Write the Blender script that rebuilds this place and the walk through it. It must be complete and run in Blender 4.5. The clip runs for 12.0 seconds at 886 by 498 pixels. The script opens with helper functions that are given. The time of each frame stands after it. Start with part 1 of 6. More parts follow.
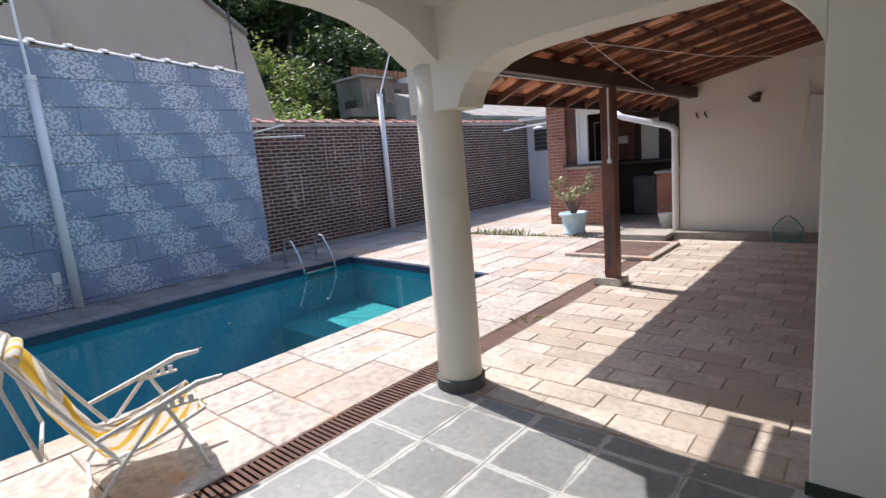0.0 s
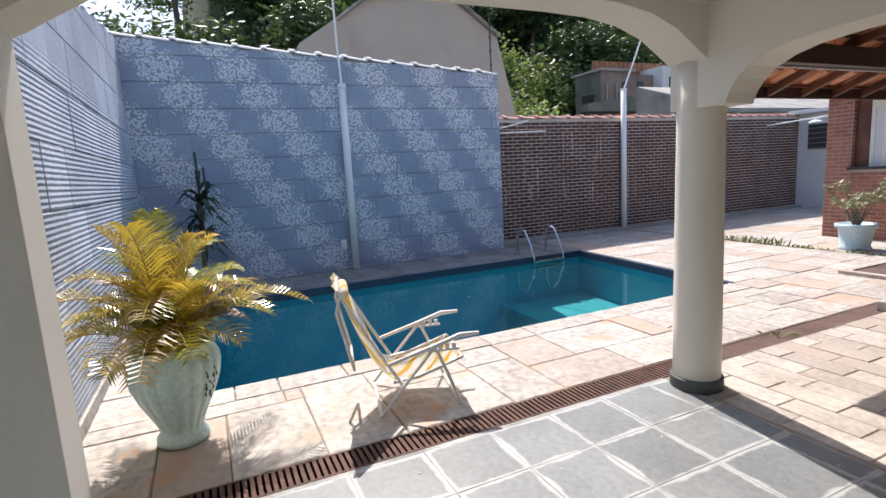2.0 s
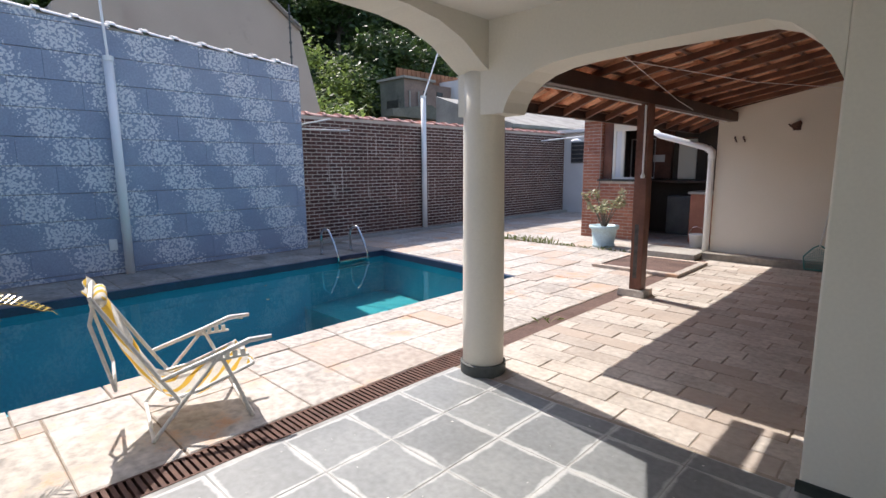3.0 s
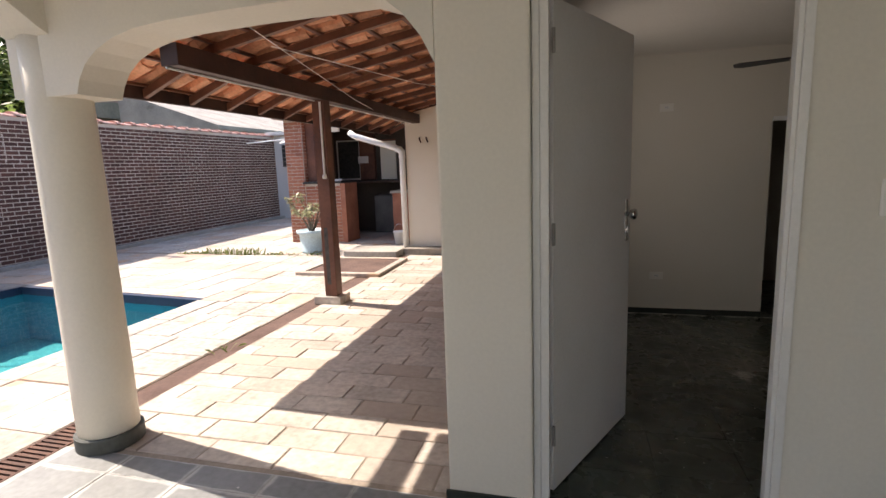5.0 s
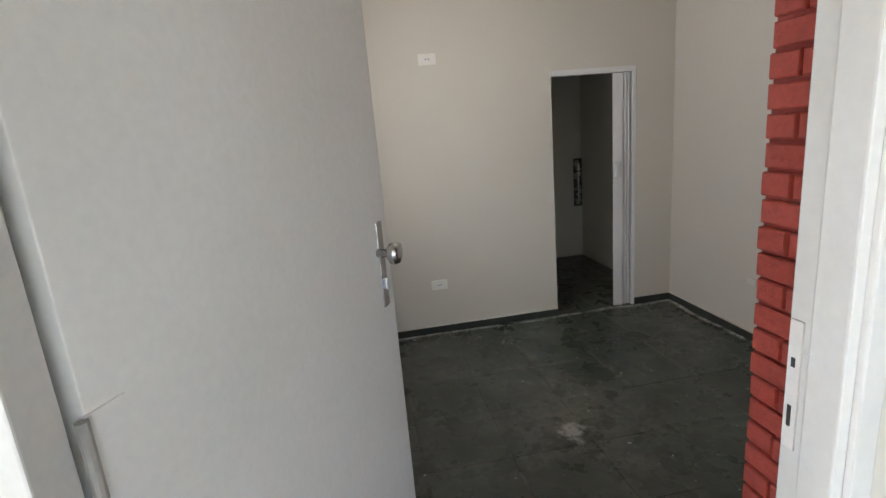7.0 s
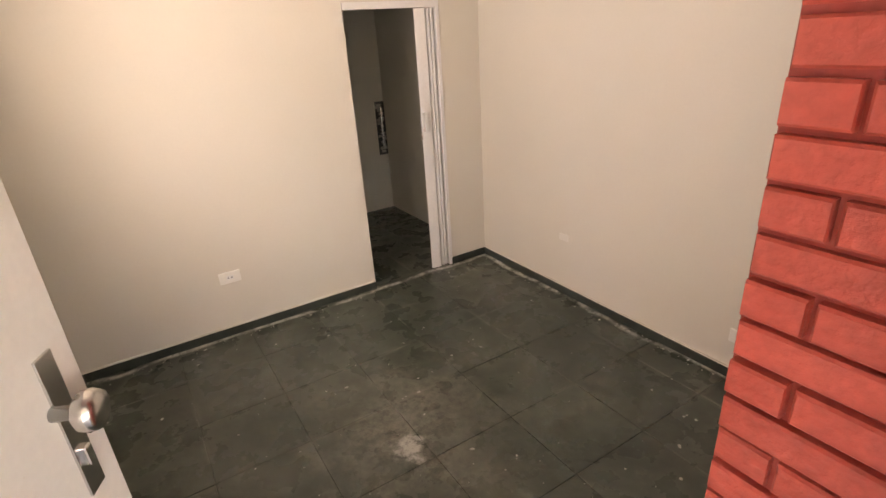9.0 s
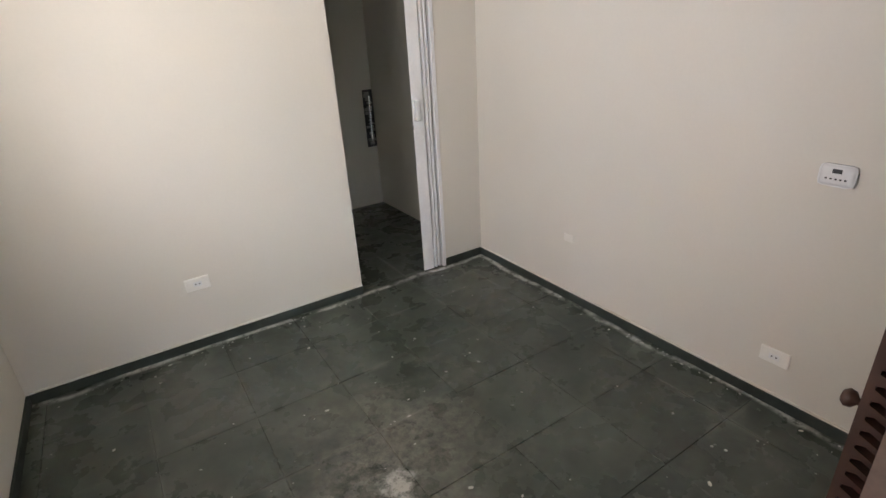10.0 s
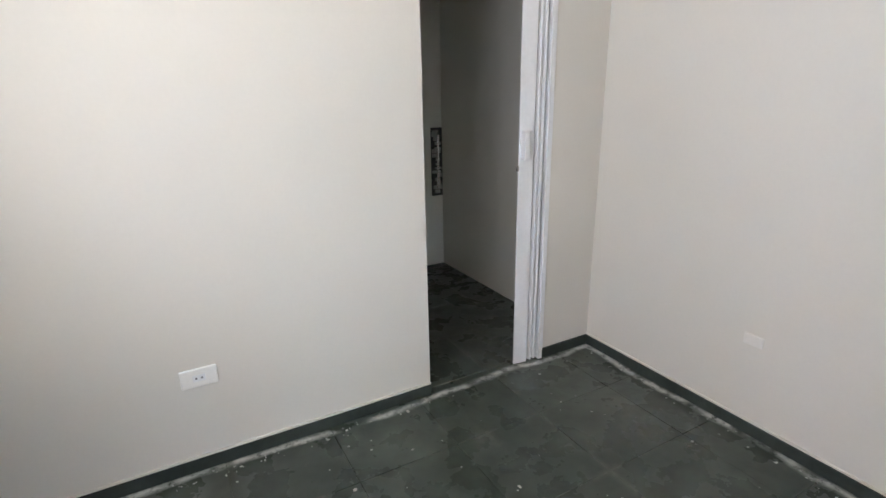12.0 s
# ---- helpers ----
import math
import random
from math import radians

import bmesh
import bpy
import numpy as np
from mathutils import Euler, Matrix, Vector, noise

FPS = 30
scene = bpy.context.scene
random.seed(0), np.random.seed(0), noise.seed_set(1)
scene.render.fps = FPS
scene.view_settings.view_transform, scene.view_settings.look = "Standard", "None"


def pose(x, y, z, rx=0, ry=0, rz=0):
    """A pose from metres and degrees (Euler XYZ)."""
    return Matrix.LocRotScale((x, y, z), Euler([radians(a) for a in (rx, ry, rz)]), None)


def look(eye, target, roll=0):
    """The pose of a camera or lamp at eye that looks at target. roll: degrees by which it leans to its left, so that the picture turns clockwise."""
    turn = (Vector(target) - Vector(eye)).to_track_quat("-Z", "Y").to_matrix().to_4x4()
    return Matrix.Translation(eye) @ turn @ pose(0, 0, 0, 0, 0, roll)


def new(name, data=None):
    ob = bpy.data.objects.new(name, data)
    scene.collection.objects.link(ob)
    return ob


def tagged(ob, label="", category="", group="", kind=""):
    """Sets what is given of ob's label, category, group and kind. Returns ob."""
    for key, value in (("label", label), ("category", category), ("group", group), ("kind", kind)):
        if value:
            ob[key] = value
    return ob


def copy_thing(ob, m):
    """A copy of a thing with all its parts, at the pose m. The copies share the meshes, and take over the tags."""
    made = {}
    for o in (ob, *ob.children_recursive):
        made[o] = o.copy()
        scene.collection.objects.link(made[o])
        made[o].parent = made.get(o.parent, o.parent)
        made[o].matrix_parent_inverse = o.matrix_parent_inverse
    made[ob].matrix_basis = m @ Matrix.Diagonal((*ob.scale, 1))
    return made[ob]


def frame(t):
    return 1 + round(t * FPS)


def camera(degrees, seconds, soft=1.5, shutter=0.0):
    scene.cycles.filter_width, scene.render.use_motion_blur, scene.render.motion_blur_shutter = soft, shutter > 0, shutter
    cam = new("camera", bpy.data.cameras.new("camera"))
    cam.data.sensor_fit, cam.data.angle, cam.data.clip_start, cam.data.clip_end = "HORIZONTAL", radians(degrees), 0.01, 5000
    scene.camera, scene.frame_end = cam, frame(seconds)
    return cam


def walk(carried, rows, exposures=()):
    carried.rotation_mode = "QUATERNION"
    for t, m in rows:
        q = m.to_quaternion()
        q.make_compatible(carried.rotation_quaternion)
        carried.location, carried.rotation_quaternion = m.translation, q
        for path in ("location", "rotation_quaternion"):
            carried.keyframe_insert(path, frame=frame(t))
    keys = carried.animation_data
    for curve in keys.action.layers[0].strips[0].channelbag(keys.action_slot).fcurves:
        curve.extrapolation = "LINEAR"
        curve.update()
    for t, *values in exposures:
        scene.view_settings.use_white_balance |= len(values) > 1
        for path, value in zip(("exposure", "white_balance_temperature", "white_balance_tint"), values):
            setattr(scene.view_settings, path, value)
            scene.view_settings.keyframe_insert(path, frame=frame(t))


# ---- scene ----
# ---- camera ----
cam = camera(82.22, 12.0)
PATH = [
    (0, look((0.172, -2.455, 1.551), (-1.122, -0.969, 1.212), -5.0)),
    (0.5, look((0.263, -2.606, 1.546), (-1.331, -1.441, 1.227), -4.5)),
    (1, look((0.398, -2.718, 1.547), (-1.337, -1.783, 1.205), -3.4)),
    (1.5, look((0.41, -2.795, 1.579), (-1.383, -1.965, 1.265), -3.5)),
    (2, look((0.331, -2.805, 1.552), (-1.471, -1.99, 1.256), -3.3)),
    (2.5, look((0.291, -2.742, 1.518), (-1.422, -1.755, 1.217), -2.0)),
    (3, look((0.321, -2.707, 1.51), (-1.053, -1.288, 1.194), -0.5)),
    (3.2, look((0.357, -2.716, 1.532), (-0.893, -1.189, 1.206), -0.7)),
    (5, pose(0.537, -1.968, 1.463, 80.75, 2.02, 14.68)),
    (5.5, pose(0.560, -1.543, 1.517, 79.75, 2.33, 2.11)),
    (6, pose(0.671, -1.129, 1.489, 79.65, 3.45, -0.16)),
    (6.5, pose(0.694, -0.746, 1.459, 78.80, 3.98, -1.63)),
    (7, pose(0.740, -0.409, 1.477, 76.45, 4.67, -10.35)),
    (7.5, pose(0.876, -0.160, 1.506, 74.54, 5.09, -11.42)),
    (9.5, pose(0.989, 0.217, 1.609, 65.92, 2.81, -35.95)),
    (10, pose(1.087, 0.371, 1.529, 66.09, 3.09, -33.35)),
    (10.5, pose(1.143, 0.525, 1.487, 65.55, 3.35, -30.70)),
    (11, pose(1.174, 0.720, 1.416, 68.73, 2.59, -26.86)),
    (11.5, pose(1.230, 0.973, 1.330, 70.79, 2.25, -25.44)),
    (12, pose(1.246, 1.277, 1.305, 72.59, 0.96, -29.26)),
]
EXPOSURES = [(0, 0.75, 6500, 16), (3.2, 0.76, 6500, 15), (4.8, 1.08, 7150, 18), (5.5, 1.56, 7400, 17), (6.0, 1.84, 7300, 16), (6.5, 2.15, 7300, 16),
             (7.0, 3.2, 6400, 13), (7.5, 3.62, 8200, 19), (9.5, 4.32, 8500, 26), (10.0, 4.14, 6500, 15), (10.5, 4.24, 6000, 14), (11.0, 4.3, 5990, 13), (12, 4.32, 5980, 13)]
walk(cam, PATH, EXPOSURES)

# ---- daylight ----
SUN_TO = Vector((-0.986 * math.cos(radians(54)), 0.165 * math.cos(radians(54)), math.sin(radians(54)))).normalized()
world = bpy.data.worlds.new("sky")
scene.world = world
world.use_nodes = True
wn = world.node_tree.nodes
sky = wn.new("ShaderNodeTexSky")
sky.sky_type = "NISHITA"
sky.sun_disc = False
sky.sun_elevation = math.asin(SUN_TO.z)
sky.sun_rotation = math.atan2(SUN_TO.x, SUN_TO.y)
sky.dust_density = 1.5
wn["Background"].inputs["Strength"].default_value = 0.15
world.node_tree.links.new(sky.outputs[0], wn["Background"].inputs["Color"])
sun = new("sun", bpy.data.lights.new("sun", "SUN"))
sun.data.energy = 3.75
sun.data.angle = radians(0.5)
sun.data.color = (1.0, 0.95, 0.87)
sun.matrix_world = look((0, 0, 20), Vector((0, 0, 20)) - SUN_TO)


# ---- materials ----
def mat(name, a, b, scale=3.0, fine=40.0, rough=0.7, bump=0.2, metal=0.0, spread=0.0, depth=0.01, stain=None, stain_at=0.62, stain_scale=1.3, spec=0.5, grain_by=0.13, odd=None):
    """A surface whose colour drifts between a and b, with fine grain, bump, per-piece spread and optional stains."""
    m = bpy.data.materials.new(name)
    m.use_nodes = True
    n, l = m.node_tree.nodes, m.node_tree.links
    p = n["Principled BSDF"]
    geo = n.new("ShaderNodeNewGeometry")
    big = n.new("ShaderNodeTexNoise")
    big.inputs["Scale"].default_value, big.inputs["Detail"].default_value = scale, 5
    small = n.new("ShaderNodeTexNoise")
    small.inputs["Scale"].default_value, small.inputs["Detail"].default_value = fine, 6
    for t in (big, small):
        l.new(geo.outputs["Position"], t.inputs["Vector"])
    ramp = n.new("ShaderNodeMapRange")
    ramp.inputs["From Min"].default_value, ramp.inputs["From Max"].default_value = 0.32, 0.68
    l.new(big.outputs["Fac"], ramp.inputs["Value"])
    mix = n.new("ShaderNodeMix")
    mix.data_type = "RGBA"
    mix.inputs["A"].default_value, mix.inputs["B"].default_value = (*a, 1), (*b, 1)
    l.new(ramp.outputs[0], mix.inputs["Factor"])
    grain = n.new("ShaderNodeMapRange")
    grain.inputs["From Min"].default_value, grain.inputs["From Max"].default_value = 0.3, 0.7
    grain.inputs["To Min"].default_value, grain.inputs["To Max"].default_value = 1 - grain_by, 1 + grain_by
    l.new(small.outputs["Fac"], grain.inputs["Value"])
    hsv = n.new("ShaderNodeHueSaturation")
    l.new(mix.outputs["Result"], hsv.inputs["Color"])
    if spread:
        info = n.new("ShaderNodeObjectInfo")
        isl = n.new("ShaderNodeNewGeometry")
        add = n.new("ShaderNodeMath")
        add.operation = "ADD"
        l.new(info.outputs["Random"], add.inputs[0])
        l.new(isl.outputs["Random Per Island"], add.inputs[1])
        fr = n.new("ShaderNodeMath")
        fr.operation = "FRACT"
        l.new(add.outputs[0], fr.inputs[0])
        sp = n.new("ShaderNodeMapRange")
        sp.inputs["To Min"].default_value, sp.inputs["To Max"].default_value = 1 - spread, 1 + spread
        l.new(fr.outputs[0], sp.inputs["Value"])
        mul = n.new("ShaderNodeMath")
        mul.operation = "MULTIPLY"
        l.new(sp.outputs[0], mul.inputs[0])
        l.new(grain.outputs[0], mul.inputs[1])
        l.new(mul.outputs[0], hsv.inputs["Value"])
    else:
        l.new(grain.outputs[0], hsv.inputs["Value"])
    colour = hsv.outputs["Color"]
    if odd:
        inf = n.new("ShaderNodeObjectInfo")
        om = n.new("ShaderNodeMapRange")
        om.inputs["From Min"].default_value, om.inputs["From Max"].default_value, om.inputs["To Max"].default_value = 0.55, 1.0, 0.8
        l.new(inf.outputs["Random"], om.inputs["Value"])
        ox = n.new("ShaderNodeMix")
        ox.data_type = "RGBA"
        ox.inputs["B"].default_value = (*odd, 1)
        l.new(colour, ox.inputs["A"])
        l.new(om.outputs[0], ox.inputs["Factor"])
        colour = ox.outputs["Result"]
    if stain:
        st = n.new("ShaderNodeTexNoise")
        st.inputs["Scale"].default_value, st.inputs["Detail"].default_value, st.inputs["Roughness"].default_value = stain_scale, 8, 0.7
        l.new(geo.outputs["Position"], st.inputs["Vector"])
        sr = n.new("ShaderNodeMapRange")
        sr.inputs["From Min"].default_value, sr.inputs["From Max"].default_value = stain_at, stain_at + 0.1
        l.new(st.outputs["Fac"], sr.inputs["Value"])
        sm = n.new("ShaderNodeMix")
        sm.data_type = "RGBA"
        sm.inputs["B"].default_value = (*stain, 1)
        l.new(colour, sm.inputs["A"])
        l.new(sr.outputs[0], sm.inputs["Factor"])
        colour = sm.outputs["Result"]
    l.new(colour, p.inputs["Base Color"])
    p.inputs["Roughness"].default_value, p.inputs["Metallic"].default_value = rough, metal
    p.inputs["Specular IOR Level"].default_value = spec
    if bump:
        bn = n.new("ShaderNodeBump")
        bn.inputs["Strength"].default_value, bn.inputs["Distance"].default_value = bump, depth
        l.new(small.outputs["Fac"], bn.inputs["Height"])
        l.new(bn.outputs[0], p.inputs["Normal"])
    return m


PAINT = mat("cream_wall_paint", (0.74, 0.70, 0.60), (0.78, 0.74, 0.645), 1.2, 60, 0.75, 0.12, depth=0.003, grain_by=0.025)
PAINT_IN = mat("interior_wall_paint", (0.68, 0.645, 0.57), (0.73, 0.69, 0.615), 0.9, 70, 0.6, 0.04, depth=0.002, grain_by=0.01)
CEIL = mat("ceiling_paint", (0.74, 0.71, 0.65), (0.79, 0.76, 0.70), 1.0, 60, 0.8, 0.1, depth=0.003, grain_by=0.025)
WHITE = mat("white_enamel", (0.76, 0.75, 0.70), (0.82, 0.81, 0.77), 2, 70, 0.4, 0.05, depth=0.002, stain=(0.5, 0.46, 0.4), stain_at=0.68, stain_scale=9, grain_by=0.025)
# Plaster coloured dark to stand for the shade inside the enclosed bar.
BARDARK = mat("shade_dark_plaster", (0.045, 0.035, 0.028), (0.085, 0.065, 0.052), 1.2, 30, 0.85, 0.2, depth=0.004)
PVC = mat("white_plastic", (0.78, 0.78, 0.77), (0.83, 0.83, 0.82), 2, 60, 0.35, 0.0, grain_by=0.025)
PLATE = mat("ivory_plastic", (0.84, 0.82, 0.76), (0.87, 0.85, 0.80), 3, 60, 0.35, 0.0, grain_by=0.025)
DARKP = mat("dark_plastic", (0.03, 0.03, 0.03), (0.05, 0.05, 0.05), 3, 60, 0.4, 0.0)
SLATE = mat("grey_slate", (0.17, 0.182, 0.182), (0.225, 0.238, 0.236), 2.2, 26, 0.5, 0.35, spread=0.10, depth=0.004)
GROUT = mat("grey_grout", (0.22, 0.22, 0.21), (0.50, 0.50, 0.48), 3, 50, 0.85, 0.3, depth=0.004)
SLATE_IN = mat("dark_green_slate", (0.038, 0.050, 0.040), (0.070, 0.083, 0.067), 2.0, 14, 0.40, 0.6, spread=0.10, depth=0.006, stain=(0.13, 0.135, 0.115), stain_at=0.61, stain_scale=2.6, grain_by=0.25)
GROUT_IN = mat("worn_dark_grout", (0.02, 0.022, 0.018), (0.17, 0.168, 0.15), 2.2, 40, 0.8, 0.4, depth=0.006)
CRUMB = mat("lime_crumb", (0.45, 0.45, 0.42), (0.68, 0.68, 0.64), 9, 60, 0.9, 0.0)
SKIRT = mat("slate_skirting", (0.024, 0.031, 0.026), (0.050, 0.059, 0.050), 4, 30, 0.7, 0.3, depth=0.003, stain=(0.10, 0.10, 0.09), stain_at=0.64, stain_scale=8, spec=0.3)
SKIRT_OUT = mat("worn_slate_band", (0.06, 0.068, 0.064), (0.11, 0.12, 0.112), 4, 30, 0.65, 0.3, depth=0.003)
STONE = mat("pale_quartzite", (0.35, 0.315, 0.275), (0.50, 0.465, 0.42), 2.1, 16, 0.75, 1.0, spread=0.11, depth=0.014, stain=(0.50, 0.32, 0.21), stain_at=0.55, stain_scale=2.0, grain_by=0.28, odd=(0.46, 0.345, 0.265))
# Greyer and darker than the other deck slabs.
GREYSTONE = mat("dark_grey_brown_slab", (0.20, 0.185, 0.165), (0.34, 0.32, 0.29), 2.0, 18, 0.85, 0.8, spread=0.18, depth=0.01, stain=(0.14, 0.13, 0.115), stain_at=0.58, grain_by=0.2)
PAVER = mat("paver_stone", (0.37, 0.33, 0.285), (0.51, 0.465, 0.41), 2.3, 22, 0.8, 0.7, spread=0.15, depth=0.009, stain=(0.36, 0.25, 0.18), stain_at=0.64, stain_scale=2.5, grain_by=0.18, odd=(0.40, 0.325, 0.265))
JOINT = mat("paving_joint", (0.24, 0.20, 0.16), (0.36, 0.31, 0.255), 4, 40, 0.95, 0.5, depth=0.01)
DECKJ = mat("deck_joint", (0.16, 0.125, 0.09), (0.28, 0.23, 0.18), 4, 40, 0.95, 0.5, depth=0.01)
CONC = mat("weathered_concrete", (0.27, 0.255, 0.23), (0.40, 0.38, 0.34), 1.2, 20, 0.9, 0.5, depth=0.01, stain=(0.17, 0.16, 0.14), stain_at=0.6)
LEDGE = mat("grey_ledge_stone", (0.22, 0.20, 0.17), (0.33, 0.30, 0.26), 2.2, 20, 0.85, 0.5, depth=0.01)
IRON = mat("rusty_iron", (0.07, 0.035, 0.025), (0.13, 0.065, 0.045), 8, 60, 0.75, 0.4, metal=0.3, depth=0.004)
REDSOIL = mat("red_brown_mat", (0.085, 0.052, 0.042), (0.145, 0.092, 0.075), 3, 40, 0.95, 0.6, depth=0.01)
BRICK = mat("dark_red_brick", (0.065, 0.029, 0.024), (0.110, 0.050, 0.040), 3, 40, 0.85, 0.4, spread=0.28, depth=0.004)
MORTAR = mat("pale_mortar", (0.42, 0.36, 0.31), (0.60, 0.54, 0.48), 2, 50, 0.95, 0.4, depth=0.005)
BARBRICK = mat("orange_brick", (0.30, 0.112, 0.07), (0.40, 0.175, 0.11), 3, 40, 0.8, 0.4, spread=0.16, depth=0.004)
REDBRICK = mat("red_painted_brick", (0.40, 0.06, 0.043), (0.46, 0.08, 0.058), 6, 70, 0.5, 0.6, spread=0.06, depth=0.006)
REDMORTAR = mat("red_painted_mortar", (0.30, 0.045, 0.033), (0.36, 0.06, 0.045), 6, 70, 0.6, 0.4, depth=0.004)
WOOD = mat("dark_stained_wood", (0.11, 0.044, 0.027), (0.21, 0.086, 0.05), 4, 30, 0.5, 0.3, depth=0.004)
BEAMW = mat("blackened_beam_wood", (0.036, 0.018, 0.013), (0.075, 0.036, 0.024), 4, 30, 0.55, 0.3, depth=0.004)
CUPW = mat("mauve_brown_panel", (0.20, 0.14, 0.115), (0.27, 0.20, 0.165), 3, 40, 0.6, 0.1, depth=0.002)
POSTW = mat("red_brown_post_wood", (0.10, 0.036, 0.022), (0.18, 0.072, 0.042), 4, 30, 0.5, 0.3, depth=0.004)
CLAY = mat("clay_roof_tile", (0.62, 0.27, 0.15), (0.75, 0.41, 0.26), 5, 40, 0.85, 0.4, spread=0.25, depth=0.005, stain=(0.34, 0.18, 0.12), stain_at=0.66, stain_scale=4)
CAPT = mat("pale_cap_tile", (0.74, 0.70, 0.66), (0.82, 0.79, 0.75), 5, 40, 0.8, 0.3, depth=0.004)
CAPR = mat("faded_red_cap_tile", (0.46, 0.22, 0.17), (0.62, 0.42, 0.36), 5, 40, 0.8, 0.3, depth=0.004)
STEEL = mat("polished_steel", (0.55, 0.54, 0.52), (0.62, 0.61, 0.6), 5, 60, 0.22, 0.0, metal=1.0)
ALU = mat("white_painted_tube", (0.66, 0.66, 0.63), (0.74, 0.74, 0.71), 5, 60, 0.35, 0.0)
POT = mat("mint_glazed_ceramic", (0.55, 0.73, 0.70), (0.61, 0.79, 0.765), 4, 40, 0.4, 0.1, depth=0.003, stain=(0.44, 0.60, 0.57), stain_at=0.66)
POTB = mat("pale_blue_paint", (0.46, 0.62, 0.67), (0.52, 0.68, 0.73), 4, 40, 0.5, 0.1, depth=0.003)
SOIL = mat("potting_soil", (0.04, 0.028, 0.02), (0.09, 0.06, 0.04), 20, 80, 0.95, 0.8, depth=0.02)
STEM = mat("yellow_palm_stem", (0.45, 0.30, 0.05), (0.55, 0.40, 0.09), 8, 40, 0.5, 0.1)
BARK = mat("grey_bark", (0.10, 0.08, 0.06), (0.18, 0.15, 0.12), 8, 40, 0.9, 0.6, depth=0.01)
BEIGE = mat("beige_render", (0.47, 0.40, 0.335), (0.53, 0.455, 0.385), 0.6, 30, 0.9, 0.2, depth=0.004, stain=(0.41, 0.345, 0.285), stain_at=0.64, stain_scale=0.7, grain_by=0.025)
RAW = mat("raw_block_wall", (0.22, 0.20, 0.185), (0.35, 0.30, 0.265), 1.2, 14, 0.95, 0.5, depth=0.02, stain=(0.32, 0.20, 0.15), stain_at=0.6, stain_scale=1)
RUSTY = mat("rusty_sheet", (0.25, 0.11, 0.06), (0.36, 0.18, 0.10), 2, 20, 0.9, 0.3)
WHITEW = mat("white_limewash", (0.62, 0.62, 0.62), (0.70, 0.70, 0.69), 1, 30, 0.85, 0.2, depth=0.004, grain_by=0.025)
HILL = mat("forest_floor", (0.02, 0.035, 0.012), (0.04, 0.06, 0.02), 0.4, 4, 0.95, 0.3)
POOLT = mat("pool_blue_tile", (0.03, 0.36, 0.47), (0.05, 0.44, 0.55), 1.5, 30, 0.4, 0.1)
# Step tile lighter and floor tile darker: pool sun and shade in the colours.
POOLS = mat("pool_sunlit_tile", (0.06, 0.40, 0.43), (0.15, 0.54, 0.53), 2.5, 30, 0.4, 0.1)
POOLF = mat("pool_floor_tile", (0.035, 0.27, 0.31), (0.06, 0.34, 0.37), 1.2, 30, 0.4, 0.1)
POOLE = mat("pool_dark_edge", (0.02, 0.035, 0.07), (0.03, 0.05, 0.10), 3, 30, 0.4, 0.1)
GRANITE = mat("dark_counter", (0.03, 0.028, 0.026), (0.07, 0.065, 0.06), 20, 120, 0.3, 0.0)
GLASSY = mat("green_bottle_glass", (0.10, 0.26, 0.23), (0.16, 0.34, 0.30), 3, 30, 0.15, 0.0)


def bloom(m, half, colour, start, wobble=0.45, scale=3.2, soft=0.12, most=0.8):
    """Pale lime bloom that creeps in unevenly from a tile's own edges."""
    n, l = m.node_tree.nodes, m.node_tree.links
    p = n["Principled BSDF"]
    base = p.inputs["Base Color"].links[0].from_socket
    tc, sep, geo, no = n.new("ShaderNodeTexCoord"), n.new("ShaderNodeSeparateXYZ"), n.new("ShaderNodeNewGeometry"), n.new("ShaderNodeTexNoise")
    l.new(tc.outputs["Object"], sep.inputs[0])
    no.inputs["Scale"].default_value, no.inputs["Detail"].default_value, no.inputs["Roughness"].default_value = scale, 6, 0.62
    l.new(geo.outputs["Position"], no.inputs["Vector"])

    def mn(op, a, b):
        k = n.new("ShaderNodeMath")
        k.operation = op
        for i, v in enumerate((a, b)):
            if isinstance(v, (int, float)):
                k.inputs[i].default_value = v
            else:
                l.new(v, k.inputs[i])
        return k.outputs[0]

    edge = mn("DIVIDE", mn("MAXIMUM", mn("ABSOLUTE", sep.outputs["X"], 0.0), mn("ABSOLUTE", sep.outputs["Y"], 0.0)), half)
    amount = mn("ADD", edge, mn("MULTIPLY", mn("SUBTRACT", no.outputs["Fac"], 0.5), wobble))
    mr, mx = n.new("ShaderNodeMapRange"), n.new("ShaderNodeMix")
    mr.inputs["From Min"].default_value, mr.inputs["From Max"].default_value = start, start + soft
    mr.inputs["To Max"].default_value = most
    l.new(amount, mr.inputs["Value"])
    mx.data_type = "RGBA"
    mx.inputs["B"].default_value = (*colour, 1)
    l.new(base, mx.inputs["A"])
    l.new(mr.outputs[0], mx.inputs["Factor"])
    l.new(mx.outputs["Result"], p.inputs["Base Color"])


